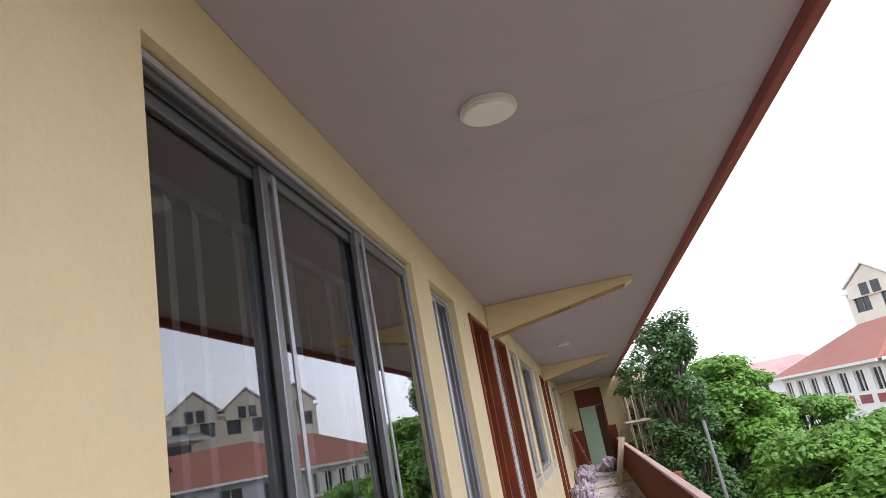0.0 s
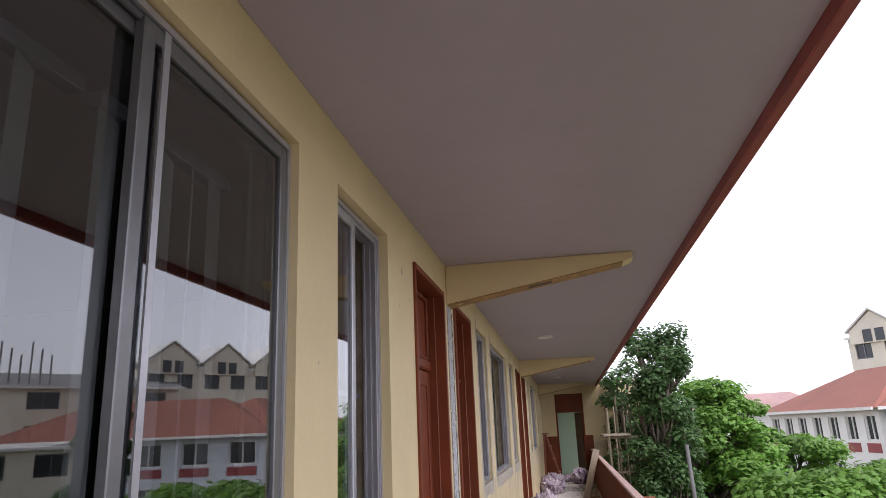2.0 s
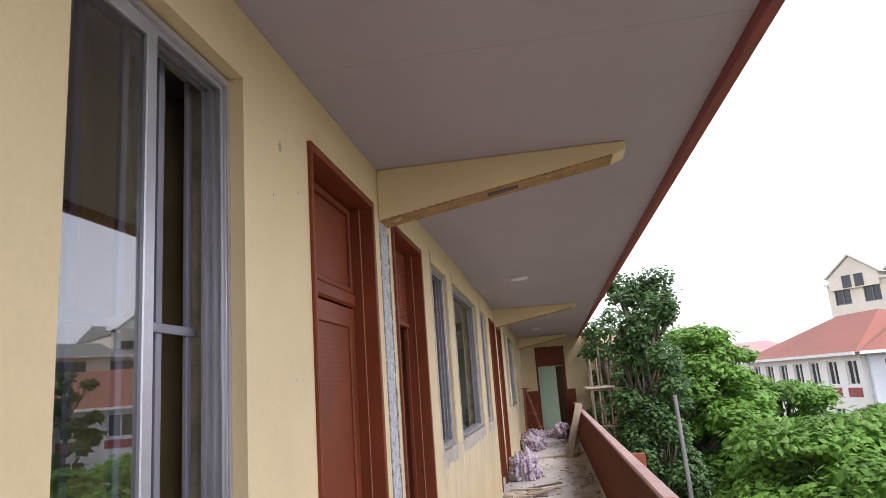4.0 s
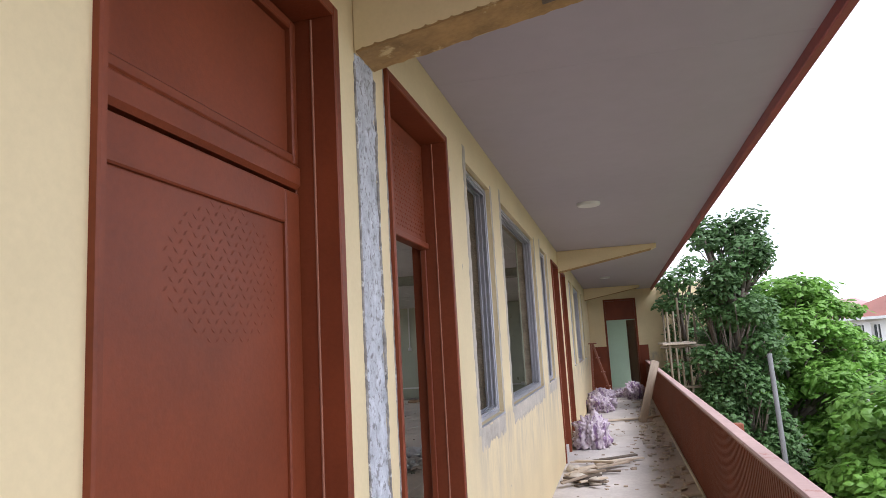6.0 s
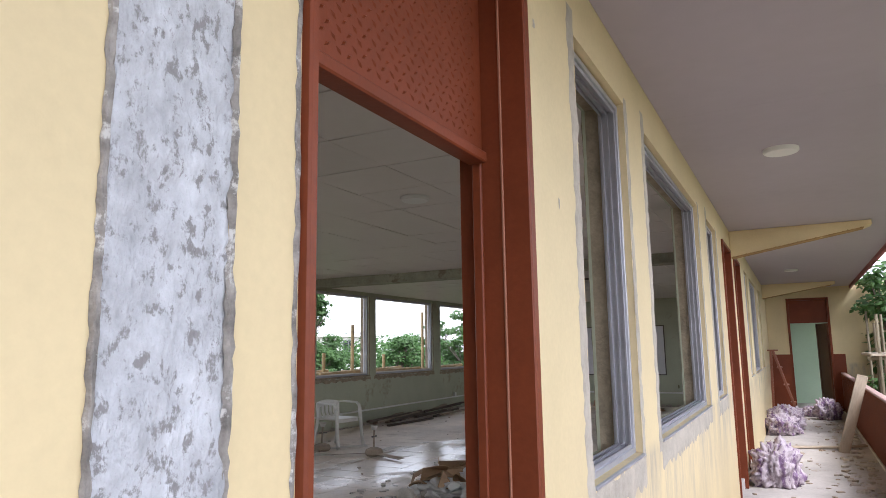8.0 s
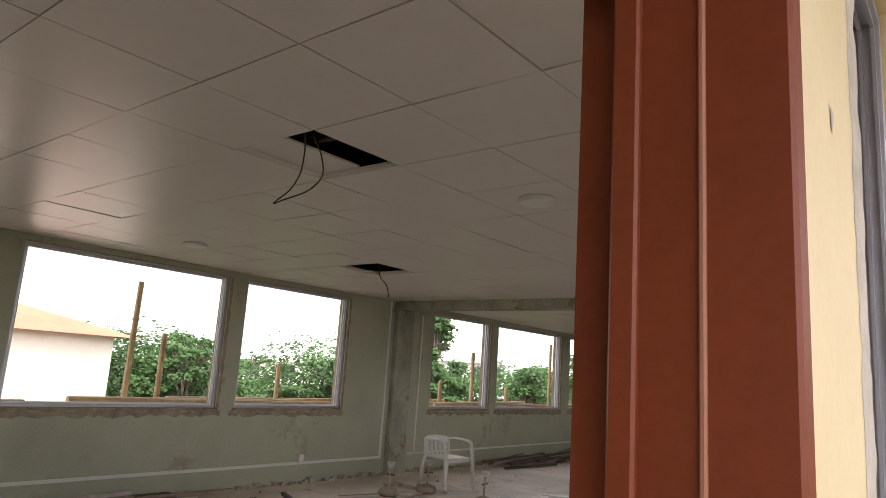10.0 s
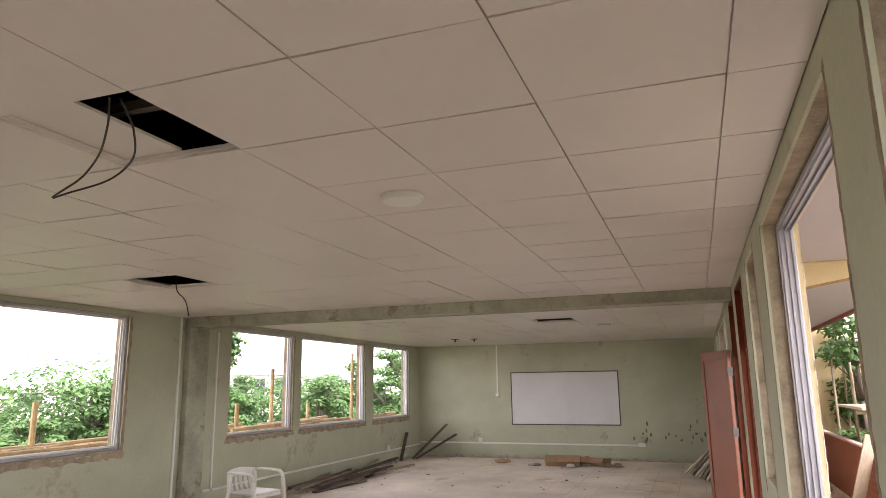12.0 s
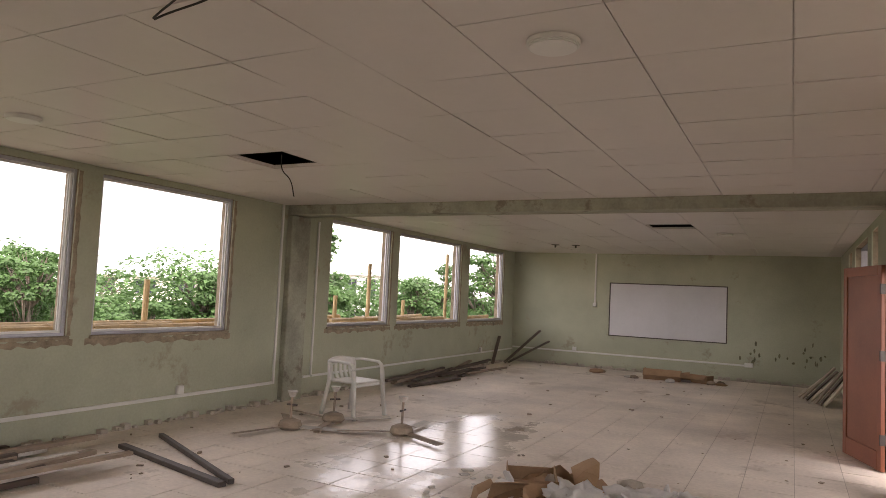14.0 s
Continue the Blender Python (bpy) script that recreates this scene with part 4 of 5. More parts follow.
# ---------------------------------------------------------------- loose things in the room
def sweep(bm, pts, w, h):
    """A flat bar with a squared section swept along a bent line."""
    pts = [Vector(p) for p in pts]
    rings = []
    for k, p in enumerate(pts):
        t = (pts[min(k + 1, len(pts) - 1)] - pts[max(k - 1, 0)]).normalized()
        s = Vector((1, 0, 0)) if abs(t.x) < 0.8 else Vector((0, 1, 0))
        s = (s - t * s.dot(t)).normalized()
        u = t.cross(s)
        rings.append([bm.verts.new(p + s * a * w / 2 + u * b * h / 2) for a, b in ((-1, -0.6), (-0.7, -1), (0.7, -1), (1, -0.6), (1, 0.6), (0.7, 1), (-0.7, 1), (-1, 0.6))])
    for a, b in zip(rings, rings[1:]):
        for q in range(8):
            bm.faces.new([a[q], a[(q + 1) % 8], b[(q + 1) % 8], b[q]])
    bm.faces.new(rings[0][::-1])
    bm.faces.new(rings[-1])
    bmesh.ops.recalc_face_normals(bm, faces=bm.faces)


def plastic_chair(x, y, rz):
    e = thing("plastic_armchair", x, y, ROOM_F, "white plastic stacking armchair, dusty, on the tiled floor", "chair", rz=rz)
    for s in (-1, 1):
        bm = bmesh.new()
        sweep(bm, [(s * 0.27, 0.27, 0), (s * 0.262, 0.24, 0.2), (s * 0.255, 0.225, 0.42), (s * 0.25, 0.21, 0.56)], 0.036, 0.05)
        part("leg", bm, PLASTIC, e, smooth=True)
        bm = bmesh.new()
        sweep(bm, [(s * 0.25, 0.21, 0.56), (s * 0.25, 0.195, 0.61), (s * 0.252, 0.15, 0.638), (s * 0.255, 0.0, 0.645), (s * 0.25, -0.14, 0.648), (s * 0.225, -0.21, 0.64)], 0.052, 0.026)
        part("armrest", bm, PLASTIC, e, smooth=True)
        bm = bmesh.new()
        sweep(bm, [(s * 0.25, -0.29, 0), (s * 0.232, -0.25, 0.2), (s * 0.215, -0.21, 0.42), (s * 0.215, -0.225, 0.64)], 0.036, 0.045)
        part("leg", bm, PLASTIC, e, smooth=True)
    bm = bmesh.new()
    vs = box(bm, -0.225, 0.225, -0.21, 0.22, 0.4, 0.425, bev=0.01)
    part("seat", bm, PLASTIC, e)
    boxes("apron", [(-0.22, 0.22, 0.2, 0.214, 0.365, 0.399)], PLASTIC, e, bev=0.004)
    bm = bmesh.new()
    sweep(bm, [(0.215 * a, -0.225 - 0.04 * (1 - a * a), 0.615 + 0.025 * (1 - a * a)) for a in [-1 + 0.2 * k for k in range(11)]], 0.022, 0.085)
    part("top_rail", bm, PLASTIC, e, smooth=True)
    for k in range(-2, 3):
        bm = bmesh.new()
        sweep(bm, [(k * 0.08, -0.2, 0.415), (k * 0.08, -0.245, 0.5), (k * 0.08, -0.25, 0.6)], 0.045, 0.012)
        part("back_slat", bm, PLASTIC, e)
    return e


plastic_chair(-5.71, 7.05, 262)


def ceiling_fan(x, y, rz):
    e = thing("ceiling_fan", x, y, ROOM_F, "dismantled white ceiling fan lying upright on the floor", "fan", "dismantled fans", rz=rz)
    bm = bmesh.new()
    rod(bm, (0, 0, 0.0), (0, 0, 0.03), 0.1, 0.13, 24)
    rod(bm, (0, 0, 0.03), (0, 0, 0.085), 0.13, 0.11, 24)
    rod(bm, (0, 0, 0.085), (0, 0, 0.11), 0.11, 0.05, 24)
    part("motor", bm, TIMBER, e)
    bm = bmesh.new()
    rod(bm, (0, 0, 0.1), (0.01, 0, 0.36), 0.014, 0.014, 10)
    part("down_rod", bm, TIMBER, e)
    bm = bmesh.new()
    rod(bm, (0.01, 0, 0.34), (0.012, 0, 0.4), 0.03, 0.055, 16)
    part("canopy", bm, PALESACK, e)
    bm = bmesh.new()
    box(bm, -0.05, 0.07, -0.012, 0.012, 0.245, 0.262, bev=0.003)
    part("shackle", bm, STEEL, e)
    for k in range(3):
        bm = bmesh.new()
        vs = box(bm, 0.1, 0.68, -0.045, 0.045, 0.03, 0.036, bev=0.002)
        for v in vs:
            v.co.z += 0.25 * v.co.y * 0.5
        bmesh.ops.transform(bm, matrix=Matrix.Rotation(k * 2 * math.pi / 3, 4, "Z"), verts=bm.verts)
        part("blade", bm, TIMBER if k else PALESACK, e)
    return e


ceiling_fan(-5.75, 5.95, 15)
ceiling_fan(-4.68, 6.47, 95)
ceiling_fan(-5.63, 6.55, 50)


def bar(name, a, b, w, h, mat, label, category, group):
    """A straight squared length lying from a to b."""
    a, b = Vector(a), Vector(b)
    bm = bmesh.new()
    box(bm, -(b - a).length / 2, (b - a).length / 2, -w / 2, w / 2, -h / 2, h / 2, bev=min(w, h) * 0.12)
    ob = mesh_ob(name, bm, mat)
    ob.matrix_basis = Matrix.Translation((a + b) / 2) @ (b - a).to_track_quat("X", "Z").to_matrix().to_4x4()
    return tagged(ob, label, category, group)


F = ROOM_F
bar("steel_bar", (-6.33, 4.36, F + 0.02), (-4.76, 4.02, F + 0.02), 0.07, 0.04, STEEL, "dark steel bar lying on the floor", "metal bar", "bars in a V")
bar("steel_bar", (-6.41, 4.85, F + 0.022), (-4.76, 4.11, F + 0.022), 0.05, 0.04, STEEL, "dark steel bar lying on the floor", "metal bar", "bars in a V")
rng = random.Random(12)
for i in range(24):
    y = rng.uniform(2.5, 3.6)
    ang = rng.uniform(-0.16, 0.16)
    l = rng.uniform(0.9, 1.9)
    x = -6.86 + 0.044 * i
    z = F + 0.025 + 0.035 * (i % 3)
    mat = (TIMBER, DARKTIMBER, PALESACK, TIMBER, DARKTIMBER)[i % 5]
    bar("timber_length", (x - l / 2 * math.sin(ang), y - l / 2, z), (x + l / 2 * math.sin(ang), min(y + l / 2, 4.2), z + rng.uniform(0, 0.03)), rng.uniform(0.05, 0.1), rng.uniform(0.02, 0.045), mat,
        "grey timber length in a pile by the window wall", "timber", "timber pile by the wall")
for i in range(16):
    y = rng.uniform(9.6, 12.6)
    ang = rng.uniform(-0.45, 0.3)
    l = rng.uniform(0.8, 2.0)
    x = rng.uniform(-6.81, -6.21)
    z = F + 0.02 + 0.035 * (i % 4)
    bar("broken_batten", (x, y - l / 2, z), (x + l * math.sin(ang) * 0.6, y + l / 2, z + rng.uniform(0, 0.06)), rng.uniform(0.05, 0.1), 0.035, (DARKTIMBER, TIMBER, DARKTIMBER)[i % 3],
        "dark broken batten in a heap by the wall", "timber", "batten heap")
for a, b in (((-6.76, 14.45, F + 0.03), (-6.29, 15.43, 0.85)), ((-6.71, 14.55, F + 0.03), (-6.06, 15.44, 0.62)), ((-6.86, 14.0, F + 0.03), (-6.97, 14.6, 0.7))):
    bar("leaning_batten", a, b, 0.07, 0.03, DARKTIMBER, "dark batten leaning in the corner of the room", "timber", "leaning battens")
for i in range(7):
    y = 12.5 + 0.17 * i
    bar("leaning_board", (-0.56 - 0.06 * i, y, F + 0.02), (-0.23 - 0.03 * i, y + 0.05, 0.6 + 0.04 * (i % 3)), 0.14, 0.025, (PALEWOOD, DARKTIMBER, TIMBER)[i % 3], "board leaning against the wall by the open door", "board", "leaning boards")


def crumpled(name, x, y, z, sx, sy, sz, mat, seed, label, category, group="", amp=0.28, freq=2.2, rz=0, sub=4, folds=0.0, smooth=True):
    """A slumped, creased bag or lump that lies on the floor."""
    bm = bmesh.new()
    bmesh.ops.create_icosphere(bm, subdivisions=sub, radius=1.0)
    o = Vector((seed * 3.7, seed * 1.3, seed * 7.1))
    for v in bm.verts:
        d = v.co.normalized()
        n = noise.noise(d * freq + o) * 0.6 + abs(noise.noise(d * freq * 2.7 + o)) * 0.55 - 0.12 + 0.22 * abs(noise.noise(d * freq * 6 + o))
        if folds:
            n -= folds * (1 - min(1.0, 5 * abs(noise.noise(Vector((d.x * 4.2, d.y * 4.2, d.z * 0.7)) + o)))) 
        p = d * (1 + amp * n * 1.6)
        p.z = max(p.z, -0.62) + 0.62
        v.co = Vector((p.x * sx, p.y * sy, p.z * sz / 1.62))
    ob = mesh_ob(name, bm, mat, smooth)
    ob.matrix_basis = pose(x, y, z, 0, 0, rz)
    return tagged(ob, label, category, group)


TORNBAG = material("torn_white_plastic_bag", (0.68, 0.66, 0.63), 0.45, dark=0.8, light=1.08, big=5, fine=50, bump=0.2, stain=(0.36, 0.31, 0.26), stain_at=0.62, stain_scale=6)


def shard(name, x, y, z, size, mat, seed, label, category, group, th=0.006, fold=0.5, long=1.6):
    """A torn or broken flat piece with a jagged outline, bent across its middle."""
    r = random.Random(seed)
    bm = bmesh.new()
    ring = []
    for k in range(9):
        a = k * 2 * math.pi / 9 + r.uniform(-0.25, 0.25)
        s = size * r.uniform(0.6, 1.05)
        px, py = s * long * math.cos(a), s * math.sin(a)
        ring.append((px, py, -abs(px) * fold))
    up, dn = [bm.verts.new(p) for p in ring], [bm.verts.new((p[0], p[1], p[2] - th)) for p in ring]
    cu, cd = bm.verts.new((0, 0, 0)), bm.verts.new((0, 0, -th))
    for k in range(9):
        j = (k + 1) % 9
        bm.faces.new([up[k], up[j], cu])
        bm.faces.new([dn[j], dn[k], cd])
        bm.faces.new([up[j], up[k], dn[k], dn[j]])
    bmesh.ops.transform(bm, matrix=Euler((r.gauss(0, 0.5), r.gauss(0, 0.4), r.uniform(0, 6.28))).to_matrix().to_4x4(), verts=bm.verts)
    low = min(v.co.z for v in bm.verts)
    for v in bm.verts:
        v.co.z -= low
    ob = mesh_ob(name, bm, mat)
    ob.matrix_basis = pose(x, y, z)
    return tagged(ob, label, category, group)


# heap of rubble bags near the entrance
rs = random.Random(91)
for i in range(12):
    shard("cardboard_flap", rs.uniform(-3.0, -2.35), rs.uniform(4.4, 5.4), F + rs.uniform(0, 0.08), rs.uniform(0.08, 0.17), CARD, 300 + i, "torn brown cardboard flap among the rubble", "cardboard", "cardboard flaps")
for i in range(34):
    x = rs.uniform(-2.9, -1.55)
    shard("plaster_shard", x, rs.uniform(4.2, 5.4) + 0.1, F + rs.uniform(0, 0.12), rs.uniform(0.03, 0.1), (WHITEPAINT, TORNBAG, TORNBAG, MORTAR)[i % 4], 340 + i, "broken white shard among the rubble bags", "rubble", "white shards", th=0.012, fold=0.3)
for i, (x, y, sx, sy, sz) in enumerate(((-2.32, 4.7, 0.34, 0.3, 0.36), (-1.95, 5.0, 0.32, 0.28, 0.3), (-2.6, 4.4, 0.28, 0.3, 0.24), (-2.15, 4.35, 0.3, 0.26, 0.26), (-1.65, 5.2, 0.28, 0.24, 0.22), (-1.9, 4.55, 0.3, 0.3, 0.22))):
    crumpled("rubble_bag", x, y + 0.15, F, sx * 0.82, sy * 0.82, sz * 0.66, TORNBAG, 10 + i, "torn dusty white bag of rubble on the floor", "bag", "rubble bags", amp=0.5, freq=2.4, folds=0.4)


for i in range(16):
    crumpled("rubble_lump", rng.uniform(-2.9, -1.6), rng.uniform(4.2, 5.6), F, rng.uniform(0.05, 0.13), rng.uniform(0.05, 0.12), rng.uniform(0.06, 0.16), (WHITEPAINT, PALESACK, MORTAR)[i % 3], 110 + i, "broken lump of white plaster among the rubble bags", "rubble", "plaster lumps in the room", amp=0.5, sub=2)


def carton(x, y, z, rz, tilt, w, d, h):
    e = thing("cardboard_carton", x, y, z, "torn brown cardboard carton on the floor", "carton", rz=rz)
    for r in ((-w / 2, w / 2, -d / 2, -d / 2 + 0.006, 0, h), (-w / 2, w / 2, d / 2 - 0.006, d / 2, 0, h * 0.8), (-w / 2, -w / 2 + 0.006, -d / 2, d / 2, 0, h), (w / 2 - 0.006, w / 2, -d / 2, d / 2, 0, h * 0.9), (-w / 2, w / 2, -d / 2, d / 2, -0.003, 0.003)):
        boxes("wall", [r], CARD, e)
    bm = bmesh.new()
    box(bm, -w / 2, w / 2, -0.25 * d, 0.25 * d, 0, 0.006, m=Matrix.Translation((0, -d / 2 - 0.08, h - 0.05)) @ Matrix.Rotation(0.6, 4, "X"))
    part("flap", bm, CARD, e)
    e.matrix_basis = pose(x, y, z, tilt, 0, rz)
    return e


carton(-2.72, 5.05, F + 0.06, 25, 14, 0.36, 0.28, 0.19)
carton(-2.5, 5.4, F + 0.02, 70, 0, 0.3, 0.24, 0.14)
carton(-3.31, 14.3, F + 0.01, 5, 0, 0.7, 0.4, 0.2)
carton(-2.66, 14.4, F + 0.01, -20, 0, 0.5, 0.3, 0.16)
for i in range(12):
    x, y = rng.uniform(-4.91, -2.21), rng.uniform(13.9, 14.8)
    crumpled("rubble_lump", x, y, F, rng.uniform(0.06, 0.16), rng.uniform(0.05, 0.12), rng.uniform(0.04, 0.1), (PALESACK, CARD, TIMBER)[i % 3], 40 + i, "small lump of rubbish by the back wall", "rubbish", "rubbish by the back wall", sub=2)


def scatter(name, n, xr, yr, seed, mat, label, size=(0.01, 0.05), z=0.0):
    r = random.Random(seed)
    bm = bmesh.new()
    for _ in range(n):
        x, y = r.uniform(*xr), r.uniform(*yr)
        s = r.uniform(*size) * r.uniform(0.5, 1)
        box(bm, -s, s, -s * r.uniform(0.3, 0.9), s * 0.6, -0.003, s * r.uniform(0.2, 0.7), m=Matrix.Translation((x, y, z)) @ Matrix.Rotation(r.uniform(0, 6.28), 4, "Z"))
    return tagged(mesh_ob(name, bm, mat), label, "debris", kind="stuff")


scatter("floor_debris", 120, (-6.71, -0.51), (3.5, 15), 5, TIMBER, "small splinters and crumbs on the room floor", (0.006, 0.035), F)
scatter("rubble_crumbs", 160, (-3.51, -1.61), (3.8, 5.6), 6, PALESACK, "white rubble crumbs round the bags", (0.01, 0.06), F)

# ---------------------------------------------------------------- loose things in the corridor
for i, (x, y, z, sx, sy, sz, rz) in enumerate(((0.29, 6.95, 0, 0.25, 0.22, 0.45, 10), (0.24, 11.7, 0, 0.28, 0.27, 0.36, 40), (0.3, 12.4, 0, 0.28, 0.3, 0.42, 80), (0.2, 13.1, 0, 0.24, 0.26, 0.36, 120), (1.05, 14.6, 0, 0.26, 0.24, 0.4, 20), (0.8, 15.3, 0, 0.26, 0.22, 0.2, 60))):
    crumpled("rubble_sack", x, y, z, sx, sy, sz, SACK, 70 + i, "bulging purple and white woven sack on the corridor floor", "sack", "woven sacks", amp=0.4, freq=2.0, rz=rz, sub=5, folds=0.32)
rng = random.Random(21)
for i in range(16):
    x, y, a = rng.uniform(0.1, 0.6), rng.uniform(4.3, 5.7), rng.uniform(-0.9, 0.9)
    l = rng.uniform(0.2, 0.75)
    z = 0.015 + 0.02 * (i % 4)
    bar("timber_scrap", (max(0.06, x - l / 2 * math.cos(a)), y - l / 2 * math.sin(a), z), (x + l / 2 * math.cos(a), y + l / 2 * math.sin(a), z + rng.uniform(0, 0.05)), rng.uniform(0.03, 0.09), 0.02, (TIMBER, DARKTIMBER, PALEWOOD)[i % 3],
        "broken timber scrap in a heap on the corridor floor", "timber", "slat heap in the corridor")
for i in range(5):
    crumpled("plaster_lump", rng.uniform(0.1, 0.45), rng.uniform(4.4, 5.4), 0, 0.09, 0.08, 0.08, MORTAR, 90 + i, "lump of broken plaster on the corridor floor", "rubble", "plaster lumps", sub=2)
bar("long_batten", (0.35, 5.6, 0.03), (0.95, 5.9, 0.03), 0.05, 0.02, PALEWOOD, "pale batten lying across the corridor floor", "timber", "")
bar("long_batten", (0.3, 9.95, 0.025), (1.1, 10.2, 0.025), 0.09, 0.03, PALEWOOD, "pale batten lying across the corridor floor", "timber", "")
scatter("corridor_crumbs", 300, (1.0, 1.37), (2.5, 14), 9, MORTAR, "crumbs of mortar along the parapet", (0.01, 0.06))
scatter("corridor_splinters", 170, (0.05, 1.2), (3.8, 15), 10, TIMBER, "splinters on the corridor floor", (0.006, 0.04))
bar("leaning_plank", (1.06, 9.75, 0.0), (1.385, 9.78, 1.08), 0.03, 0.14, TIMBER, "wide grey plank leaning against the parapet", "plank", "")
bar("short_plank", (0.98, 10.15, 0.02), (1.38, 10.3, 0.05), 0.1, 0.03, TIMBER, "short plank at the foot of the parapet", "plank", "")


def step_ladder(x, y):
    e = thing("trestle_ladder", x, y, 0, "worn orange-brown wooden trestle leaning by the wall", "ladder")
    for s in (0, 0.42):
        bm = bmesh.new()
        box(bm, -0.02, 0.02, -0.035, 0.035, 0, 1.45, bev=0.004, m=Matrix.Translation((0.5, s, 0.01)) @ Matrix.Rotation(-0.28, 4, "Y"))
        part("rail", bm, DOORORANGE, e)
        bm = bmesh.new()
        box(bm, -0.018, 0.018, -0.03, 0.03, 0, 1.4, bev=0.004, m=Matrix.Translation((0.02, s, 0.01)) @ Matrix.Rotation(0.03, 4, "Y"))
        part("back_rail", bm, DOORORANGE, e)
    for z in (0.35, 0.7, 1.05):
        xx = 0.5 - z * math.tan(0.28)
        boxes("tread", [(xx - 0.05, xx + 0.05, 0.03, 0.39, z, z + 0.025)], DOORORANGE, e, bev=0.004)
    boxes("top_tread", [(0.0, 0.2, -0.02, 0.45, 1.405, 1.43)], DOORORANGE, e, bev=0.004)
    return e


step_ladder(0.04, 14.0)

# red concrete ledge outside the parapet
structure(boxes("outer_ledge", [(PAR_X + 0.12, 2.05, 5.2, 5.32, 0.2, 0.5)], PARAPET, bev=0.006), "red painted ledge outside the parapet")

# ---------------------------------------------------------------- bamboo scaffolds
def bamboo(a, b, r, seed=0, group="bamboo poles", mat=None):
    """A round pole with swollen joints."""
    a, b = Vector(a), Vector(b)
    rngb = random.Random(seed)
    bm = bmesh.new()
    n = max(2, int((b - a).length / 0.45))
    rod(bm, a, b, r, r * 0.85, 8)
    for k in range(1, n):
        p = a.lerp(b, (k + rngb.uniform(-0.2, 0.2)) / n)
        d = (b - a).normalized() * 0.012
        rod(bm, p - d, p + d, r * 1.12, r * 1.12, 8)
    return tagged(mesh_ob("bamboo_pole", bm, mat or BAMBOO, False), "weathered grey bamboo scaffold pole" if mat else "dry yellow bamboo scaffold pole", "pole", group)


rng = random.Random(31)
for i in range(46):
    y = rng.uniform(-1, 14.5)
    l = rng.uniform(1.2, 3.2)
    x = FAR_X - 0.32 - 0.075 * (i % 9) - rng.uniform(0, 0.03)
    z = 1.0 + 0.045 * (i % 3) + rng.uniform(0, 0.02)
    d = rng.uniform(-0.1, 0.1)
    bamboo((x, y - l / 2, z), (x + d, y + l / 2, z + rng.uniform(-0.02, 0.05)), rng.uniform(0.03, 0.05), i, "bamboo stacked outside the windows")
for i, (y, h, lean) in enumerate(((0.6, 2.4, 0.6), (3.5, 2.5, 0.05), (3.95, 1.9, 0.0), (5.75, 1.62, 0.02), (9.05, 2.2, 0.12), (9.55, 1.5, 0.0), (10.55, 2.1, 0.0), (11.8, 1.45, 0), (13.6, 2.5, 0.05), (14.2, 2.6, -0.1))):
    bamboo((FAR_X - 0.95, y, -6.2), (FAR_X - 0.95 + 0.05, y + lean, h), 0.042, 100 + i, "upright bamboo outside the windows")
for i, z in enumerate((0.93, -2.0)):
    bamboo((FAR_X - 0.9, -2, z), (FAR_X - 0.9, 15, z), 0.05, 120 + i, "bamboo ledgers outside the windows")
for i in range(8):
    bamboo((FAR_X - 0.21, 0.2 + 2 * i, 0.93), (FAR_X - 1.2, 0.2 + 2 * i, 0.93), 0.045, 130 + i, "bamboo putlogs outside the windows")
for i, (x, y, h) in enumerate(((1.75, 11.6, 2.0), (2.0, 11.9, 2.3), (1.85, 13.2, 1.9), (2.25, 13.0, 2.2), (2.1, 14.6, 2.1), (2.35, 12.3, 2.4), (1.9, 15.2, 2.2), (2.2, 15.8, 2.4))):
    bamboo((x, y, -6.2), (x + 0.04, y, h), 0.028, 140 + i, "scaffold beside the parapet", OLDBAMBOO)
for i, z in enumerate((1.28, 0.45)):
    bamboo((1.62, 11.75, z), (2.5, 11.75, z), 0.03, 150 + i, "scaffold beside the parapet", OLDBAMBOO)
boards = boxes("scaffold_board", [(1.65, 2.3, 11.5, 13.4, 1.32, 1.36)], PALEWOOD, bev=0.004)
tagged(boards, "pale board laid on the bamboo scaffold", "board")


